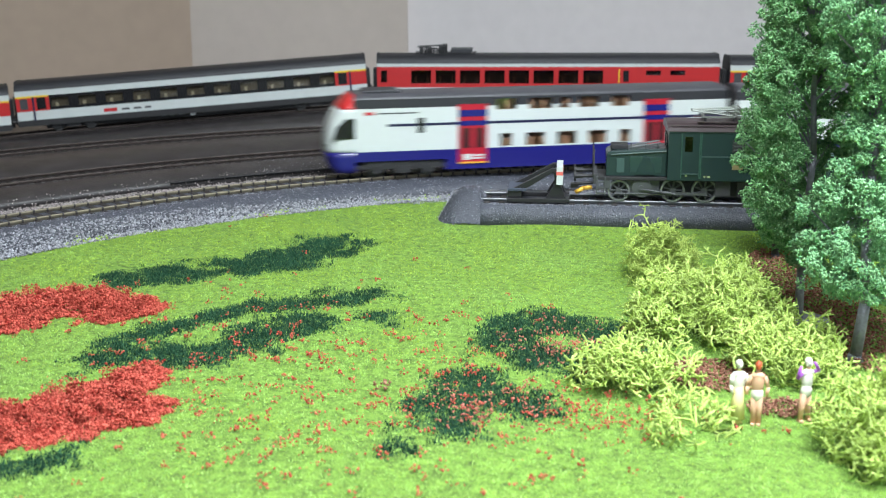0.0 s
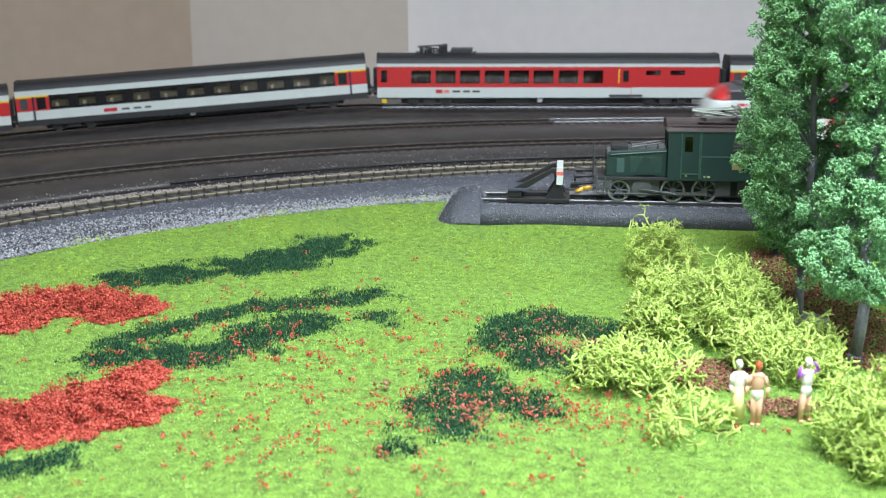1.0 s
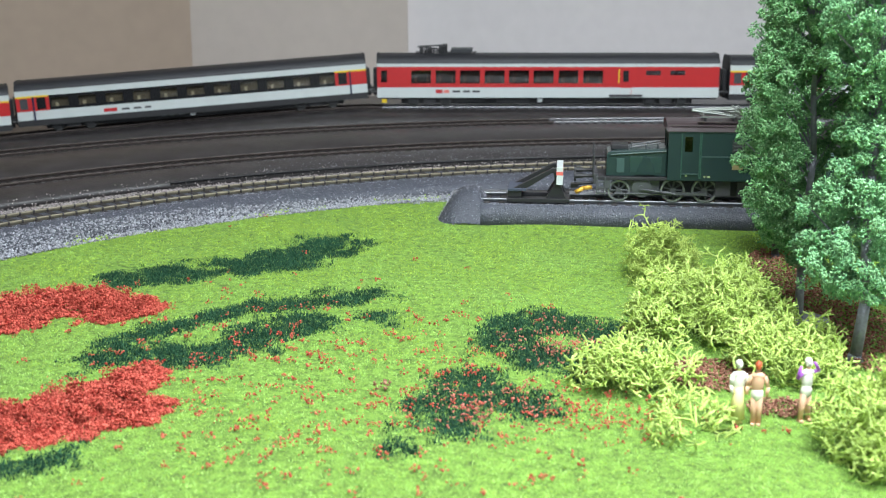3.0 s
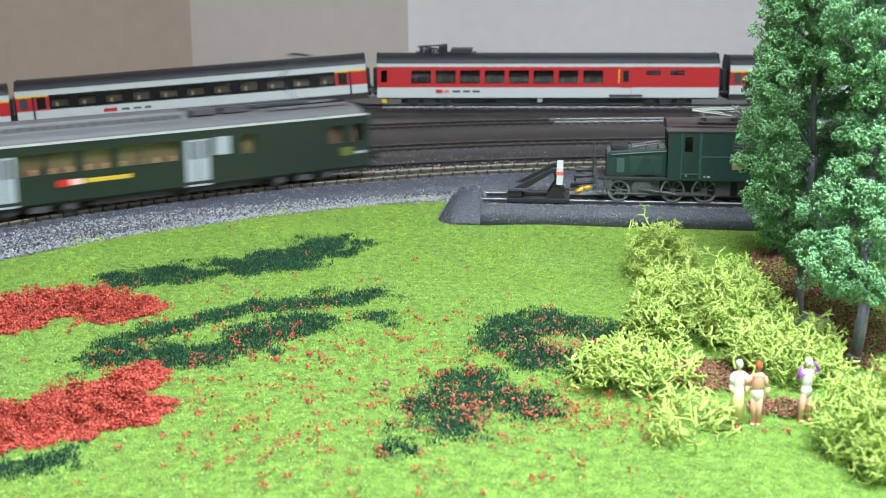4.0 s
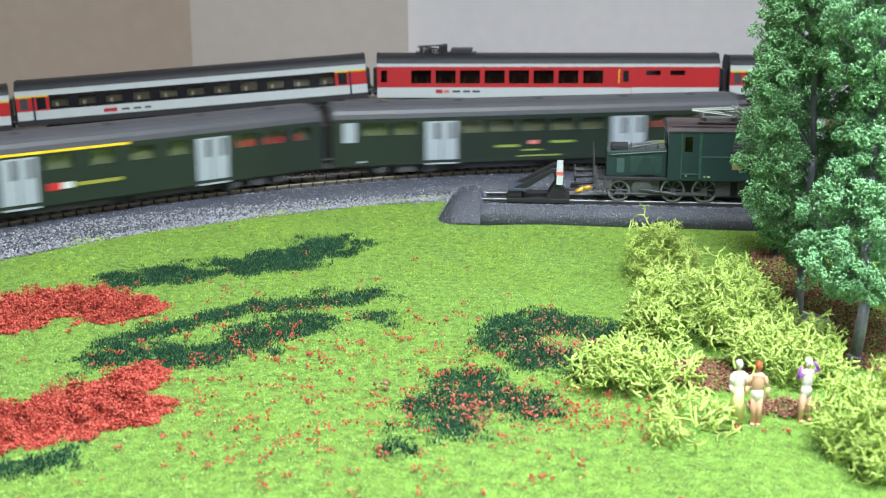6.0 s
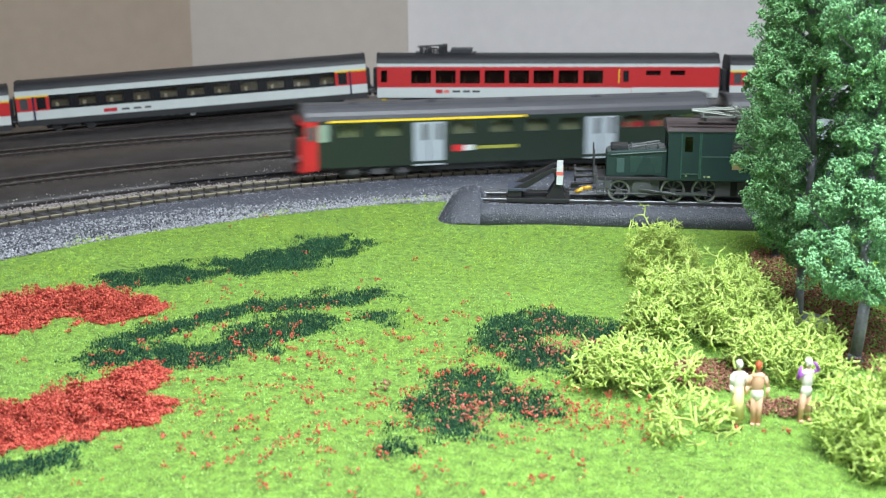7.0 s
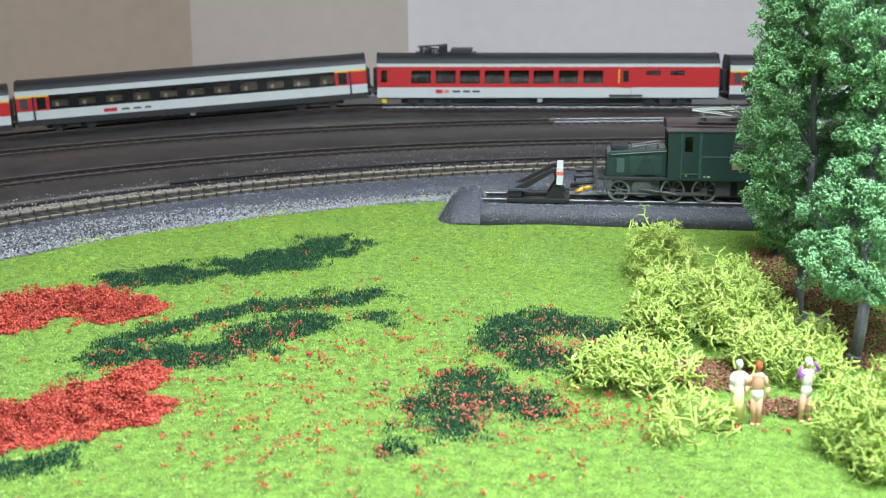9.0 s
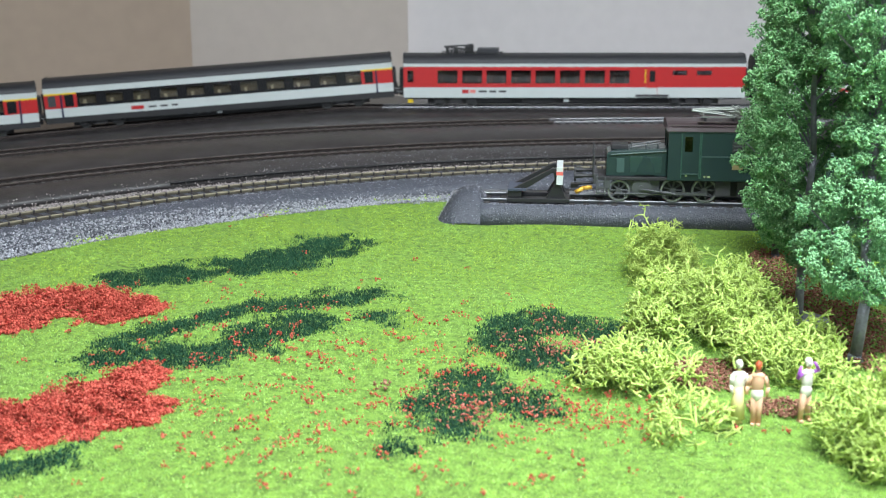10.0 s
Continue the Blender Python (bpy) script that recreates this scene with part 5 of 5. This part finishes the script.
# scattered red and pink foam crumbs
def crumbs(name, cx, cy, material, label, lumps=10, spread=0.85, size=(0.25, 0.55)):
    ok = on_lawn(cx, cy)
    cx, cy = cx[ok], cy[ok]
    k = rng.integers(2, lumps + 1, len(cx))
    idx = np.repeat(np.arange(len(cx)), k)
    c = np.stack([cx[idx] + rng.normal(0, spread * MM, len(idx)), cy[idx] + rng.normal(0, spread * MM, len(idx)), height(cx[idx], cy[idx]) + rng.uniform(0.5, 2.0, len(idx)) * MM], 1)
    return tagged(chunks(name, c, rng.uniform(size[0], size[1], len(idx)) * MM, material), label, "foam flowers", kind="stuff")


n = 420
cx, cy = rng.normal(-0.03, 0.045, n), rng.normal(0.375, 0.05, n)
crumbs("red_crumbs", cx, cy, REDFOAM, "loose crumbs of red foam strewn over the grass")
n = 90
cx, cy = rng.normal(-0.075, 0.035, n), rng.normal(0.43, 0.06, n)
crumbs("red_crumbs", cx, cy, REDFOAM, "loose crumbs of red foam in the dark grass")
n = 130
cx, cy = rng.normal(0.048, 0.014, n), rng.normal(0.352, 0.012, n)
crumbs("red_crumbs", cx, cy, REDFOAM, "loose crumbs of red foam below the lichen bush", 4)
n = 150
cx, cy = rng.normal(0.044, 0.012, n), rng.normal(0.420, 0.014, n)
crumbs("pink_crumbs", cx, cy, PINKFOAM, "dull pink foam crumbs on dark grass", 3, 0.6, (0.25, 0.55))
n = 110
cx, cy = rng.normal(0.012, 0.011, n), rng.normal(0.360, 0.012, n)
crumbs("pink_crumbs", cx, cy, PINKFOAM, "dull pink foam crumbs on dark grass", 3, 0.6, (0.25, 0.6))
tagged(chunks("wilted_flower", np.stack([-0.019 + rng.normal(0, 0.0012, 14), 0.3745 + rng.normal(0, 0.0012, 14), rng.uniform(0.001, 0.0035, 14)], 1), rng.uniform(0.4, 0.9, 14) * MM, LITTER), "dark red crumb of foam on the grass", "foam flower")

# brown leaf litter under trees and bushes
n = 7000
a, r_ = rng.uniform(0, math.tau, n), np.sqrt(rng.uniform(0, 1, n))
pick = rng.choice(4, n, p=(0.45, 0.25, 0.22, 0.08))
lc = np.array([(0.146, 0.44, 0.024, 0.05), (0.150, 0.52, 0.016, 0.04), (0.088, 0.388, 0.018, 0.016), (0.104, 0.357, 0.012, 0.008)])[pick]
px_, py_ = lc[:, 0] + lc[:, 2] * r_ * np.cos(a), lc[:, 1] + lc[:, 3] * r_ * np.sin(a)
tagged(chunks("leaf_litter", np.stack([px_, py_, height(px_, py_) + rng.uniform(0.4, 1.7, n) * MM], 1), rng.uniform(0.3, 0.8, n) * MM, LITTER, None, 0.7), "reddish brown leaf litter under the trees", "leaf litter", kind="stuff")


# ---- lichen bushes ----
def lichen(centre, rx, ry, rz, roots, length, radius, material, label, seed, depth=6, sprigs=14):
    """A clump of forked lichen stems that fills a low dome, in sprigs."""
    r = random.Random(seed)
    bush = empty("lichen_bush", label, "bush", "lichen bushes")

    def inside(p):
        az, el = math.atan2(p.y, p.x), p.z / rz
        swell = 0.85 + 0.2 * math.sin(3 * az + seed * 1.7 + 2 * el) + 0.16 * math.sin(5 * az + seed * 0.9 + 5 * el)
        return (p.x / rx) ** 2 + (p.y / ry) ** 2 + (p.z / rz) ** 2 < swell + r.uniform(-0.3, 0.3)

    def grow(segs, p, d, ln, rad, left):
        curl = Vector((r.gauss(0, 0.34), r.gauss(0, 0.34), r.gauss(0.04, 0.3)))
        for k in range(2):
            d = (d + curl).normalized()
            e = p + d * ln * 0.5 * r.uniform(0.75, 1.25)
            e.z = max(e.z, 0.3)
            last = left == 0 and k == 1
            segs.append((p, e, rad, rad * (0.66 if last else 0.93)))
            p = e
        if left == 0 or (left < depth and not inside(p)):
            return
        u = r.random()
        flat_ = d.cross(Vector((r.gauss(0, 1), r.gauss(0, 1), r.gauss(0, 1)))).normalized()
        turns_ = (0.2,) if u < 0.15 else (-0.62, 0.62) if u < 0.88 else (-0.85, 0.0, 0.85)
        for a_ in turns_:
            a_ += r.gauss(0, 0.22)
            grow(segs, p, (d * math.cos(a_) + flat_ * math.sin(a_)).normalized(), ln * r.uniform(0.78, 1.0), max(rad * 0.86, radius * 0.55), left - 1)

    groups = [[] for _ in range(sprigs)]
    for _ in range(roots):
        a, q = r.uniform(0, math.tau), math.sqrt(r.random())
        p = Vector((rx * 0.85 * q * math.cos(a), ry * 0.85 * q * math.sin(a), 0.2))
        d = Vector((p.x / rx * 1.0, p.y / ry * 1.0, 0.7)).normalized()
        lift = max(0.0, 1 - q * q) ** 0.5
        start = p + Vector((0, 0, 1)) * r.uniform(0, 0.62) * rz * lift
        grow(groups[int(a / math.tau * sprigs) % sprigs], start, d, length, radius, depth)
    for segs in groups:
        if not segs:
            continue
        n_, k_ = len(segs), 3
        P = np.array([s[0][:] for s in segs])
        Q = np.array([s[1][:] for s in segs])
        ra, rb = np.array([s[2] for s in segs]), np.array([s[3] for s in segs])
        d = Q - P
        d /= np.linalg.norm(d, axis=1)[:, None] + 1e-9
        up = np.where(np.abs(d[:, 2:3]) < 0.9, np.array([[0, 0, 1.0]]), np.array([[1.0, 0, 0]]))
        a = np.cross(d, up)
        a /= np.linalg.norm(a, axis=1)[:, None]
        b = np.cross(d, a)
        ang = np.arange(k_) * math.tau / k_
        ring = a[:, None, :] * np.cos(ang)[None, :, None] + b[:, None, :] * np.sin(ang)[None, :, None]
        v = np.concatenate([P[:, None] + ring * ra[:, None, None], Q[:, None] + ring * rb[:, None, None]], 1).reshape(-1, 3)
        base = (np.arange(n_) * 2 * k_)[:, None]
        fs = [np.concatenate([base + k_, base + k_ + 1, base + k_ + 2], 1)]
        for j in range(k_):
            j2 = (j + 1) % k_
            fs.append(np.concatenate([base + j, base + j2, base + k_ + j2], 1))
            fs.append(np.concatenate([base + j, base + k_ + j2, base + k_ + j], 1))
        raw_mesh("sprig", v * MM, np.concatenate(fs, 0), material, bush, True)
    bush.location = (centre[0] * MM, centre[1] * MM, 0.0004)
    return bush


lichen((91, 512), 17, 15, 36, 60, 2.7, 0.43, LICHEN2, "fine pale yellow-green lichen bush beside the ballast", 1, 6)
lichen((98, 436), 34, 31, 35, 195, 3.0, 0.49, LICHEN, "large dense yellow-green lichen bush below the trees", 2, 6, 20)
lichen((114, 391), 23, 20, 24, 85, 3.0, 0.49, LICHEN, "yellow-green lichen bush behind the figures", 3)
lichen((61, 379), 27, 15, 17, 60, 3.5, 0.56, LICHEN, "sprawling pale green lichen bush with thick stems", 4)
lichen((71, 340), 14, 20, 11, 32, 3.2, 0.48, LICHEN, "small loose lichen bush on the grass", 5, 5, 8)
lichen((131, 320), 28, 32, 34, 170, 3.0, 0.49, LICHEN, "lichen bush at the edge of the lawn", 6)


# ---- trees ----
def tree(centre, trunk_h, trunk_r, crown, clumps, flakes, leafmat, barkmat, label, seed, flake=1.5, disc=False, gap=None):
    """A moulded plastic trunk with limbs and a crown of flocked clumps. crown: rows of height and radius, in millimetres."""
    r = np.random.default_rng(seed)
    t = empty("model_tree", label, "tree", "model trees")
    bm = bmesh.new()
    pts = [Vector((0, 0, 0))]
    for k in range(1, 8):
        pts.append(Vector((r.normal(0, 0.7), r.normal(0, 0.7), trunk_h * k / 7)))
    for k in range(7):
        rod(bm, pts[k], pts[k + 1], trunk_r * (1 - 0.11 * k), 10, trunk_r * (1 - 0.11 * (k + 1)))
    if disc:
        rod(bm, (0, 0, 0), (0, 0, 2.2), 11, 20)
    rod(bm, (0, 0, 0), (0, 0, 3), trunk_r * 1.6, 10, trunk_r)
    part("trunk", bm, barkmat, t, smooth=True)
    hs, rs = np.array([c_[0] for c_ in crown], float), np.array([c_[1] for c_ in crown], float)
    hgt = r.uniform(hs[0], hs[-1], clumps * 3)
    rad = np.interp(hgt, hs, rs)
    keep_ = r.random(len(hgt)) < 0.25 + 0.75 * rad / rs.max()
    hgt, rad = hgt[keep_][:clumps], rad[keep_][:clumps]
    ang = r.uniform(0, math.tau, len(hgt))
    q = rad * np.clip(r.normal(0.76, 0.25, len(hgt)), 0.15, 1.08)
    cc = np.stack([q * np.cos(ang), q * np.sin(ang), hgt], 1)
    if gap:
        off_ = (np.degrees(ang) - gap[0] + 180) % 360 - 180
        cc = cc[~((np.abs(off_) < gap[1]) & (hgt > gap[2]) & (hgt < gap[3]))]
    for k in range(0, len(cc), max(1, len(cc) // 36)):
        bm = bmesh.new()
        p = cc[k]
        z0 = max(trunk_h * 0.12, p[2] - np.hypot(p[0], p[1]) * 0.8 - 3)
        rod(bm, (0, 0, z0), (p[0] * 0.5, p[1] * 0.5, (z0 + p[2]) / 2), trunk_r * 0.27, 6, trunk_r * 0.2)
        rod(bm, (p[0] * 0.5, p[1] * 0.5, (z0 + p[2]) / 2), p, trunk_r * 0.2, 6, trunk_r * 0.1)
        part("limb", bm, barkmat, t)
    n_ = len(cc) * flakes
    idx = np.repeat(np.arange(len(cc)), flakes)
    size = r.uniform(2.2, 4.4, len(cc))[idx]
    off = r.normal(size=(n_, 3))
    off /= np.linalg.norm(off, axis=1)[:, None]
    off *= (r.uniform(0.35, 1.0, (n_, 1)) ** 0.5) * size[:, None] * np.array([[1.0, 1.0, 0.8]])
    tagged(shreds("crown", (cc[idx] + off) * MM, r.uniform(0.5, 1.05, n_) * flake * MM, leafmat, t), kind="stuff")
    t.location = (centre[0] * MM, centre[1] * MM, 0.0005)
    return t


tree((150, 545), 130, 1.8, ((6, 3), (12, 8), (22, 13), (40, 15), (80, 15), (120, 12), (150, 4)), 420, 60, LEAF, BARK, "slim dark green model tree behind the others", 11, 0.75)
tree((133, 446), 150, 1.75, ((24, 3), (30, 9), (38, 15), (48, 20), (58, 23.5), (80, 21.5), (98, 19.5), (120, 17), (150, 13), (168, 6)), 950, 72, LEAF, BARKL, "slender dark green model tree on a dark round base", 12, 0.7, True, (-80, 40, 54, 94))
tree((140.3, 403), 150, 2.1, ((23, 7), (27, 17), (38, 21), (52, 19), (60, 13), (72, 10), (92, 10.5), (102, 16), (125, 17), (165, 8)), 640, 80, LEAF2, BARKL, "bushy mid-green model tree with slim grey trunk", 13, 0.7)
tree((163, 425), 150, 2.0, ((30, 5), (36, 15), (60, 19), (100, 19), (140, 15), (165, 5)), 380, 75, LEAF2, BARK, "mid-green model tree at the edge of the grove", 14, 0.75)


# ---- figures ----
def figurine(x, y, turn, mats, label, arms, stride=0.8, lean=0.0, robe=False):
    """A standing painted figure; mats: top, lower body, legs, head."""
    bm = bmesh.new()

    def piece(k, fn):
        before = set(bm.faces)
        fn()
        for f in bm.faces:
            if f not in before:
                f.material_index = k

    piece(2, lambda: (rod(bm, (-stride, 0, 0.4), (-0.7, 0, 9), 0.75, 8, 1.1), rod(bm, (stride, 0.2, 0.4), (0.7, 0, 9), 0.75, 8, 1.1), box(bm, -stride - 0.6, -stride + 0.6, -1.4, 0.8, 0, 0.7), box(bm, stride - 0.6, stride + 0.6, -1.2, 1.0, 0, 0.7)))
    piece(1, lambda: ball(bm, (0, 0, 9.6), 1.95, 1.5, 2.4))
    if robe:
        piece(1, lambda: rod(bm, (0, 0, 1.6), (0, 0, 11.5), 2.3, 14, 1.5))
    piece(0, lambda: (ball(bm, (lean * 0.4, 0, 13.0), 1.9, 1.35, 3.6), ball(bm, (lean * 0.6, 0, 15.2), 2.25, 1.15, 1.1)))
    for s, (ex, ez, hx, hz) in zip((-1, 1), arms):
        piece(len(mats) - 1 if len(mats) > 4 else 0, lambda: (rod(bm, (s * 2.0, 0, 15.2), (s * ex, -0.4, ez), 0.65, 8, 0.55), rod(bm, (s * ex, -0.4, ez), (s * hx, -0.7, hz), 0.55, 8, 0.45)))
    piece(2, lambda: rod(bm, (lean * 0.7, 0, 15.8), (lean, 0, 17.4), 0.6, 8))
    piece(3, lambda: (ball(bm, (lean, 0, 18.2), 1.0, 1.15, 1.4), ball(bm, (lean, 0.45, 18.5), 1.1, 0.95, 1.2)))
    ob = part("figurine", bm, mats, None, smooth=True)
    ob.matrix_basis = pose(x * MM, y * MM, 0.0008, 0, 0, turn)
    return tagged(ob, label, "figurine", "painted figures on the lawn")


figurine(87.0, 346, 10, (FIGW, FIGC, FIGC, FIGW), "tiny painted standing figure in white and cream", ((2.6, 12.2, 2.2, 9.6), (2.7, 12.2, 2.3, 9.4)), 0.75, 0.0, True)
figurine(92.2, 344.5, -15, (FIGF, FIGW, FIGF, FIGH), "tiny painted flesh-coloured figure with auburn hair", ((2.9, 12, 2.9, 9.4), (3.0, 12.2, 2.7, 9.2)), 0.8)
figurine(107.4, 347.5, 25, (FIGW, FIGW, FIGF, FIGW, FIGP), "tiny painted figure in violet top with raised arms", ((3.8, 14.0, 3.0, 17.8), (4.0, 15.5, 2.0, 18.2)), 1.6, 0.5)


# ---- motion ----
def on_track(way, u, half):
    """A vehicle whose two bogies, half apart from its middle, stand on the way."""
    a, b = way(u - half), way(u + half)
    turn = math.atan2(b[1] - a[1], b[0] - a[0])
    za, zb = (a[3], b[3]) if len(a) > 3 else (0.0, 0.0)
    return pose((a[0] + b[0]) / 2, (a[1] + b[1]) / 2, TOP + (za + zb) / 2, 0, math.degrees(-math.atan2(zb - za, 2 * half)), math.degrees(turn))


EXPRESS = ((0, 0), (9.1, 0), (9.2, 0.0003), (9.3, 0.0012), (9.4, 0.0028), (9.5, 0.0051), (9.6, 0.0085), (9.7, 0.0118), (9.8, 0.0150), (9.9, 0.0182), (10.0, 0.0215))


def motions():
    times = [k / 5 for k in range(51)]
    for thing, u0, half, speed in ((deck_tail, -0.2409 + 0.123, 0.08, 0.226), (deck_mid, -0.2409 + 0.123 + 0.2515, 0.08, 0.226)):
        walk(thing, [(t, on_track(oval, u0 + speed * t, half)) for t in times])
    front = -0.2621 - 3.8 * 0.239
    for thing, back, half in ((rail_car, 0.1165, 0.074), (coach_a, 0.3735, 0.082), (coach_b, 0.6295, 0.082)):
        walk(thing, [(t, on_track(oval, front - back + 0.239 * t, half)) for t in times])
    for thing, u0 in ((dining, 0.1355), (saloon_a, -0.1515), (saloon_b, -0.4385), (saloon_c, 0.4225)):
        walk(thing, [(t, on_track(rear, u0 + s, 0.096)) for t, s in EXPRESS])


motions()
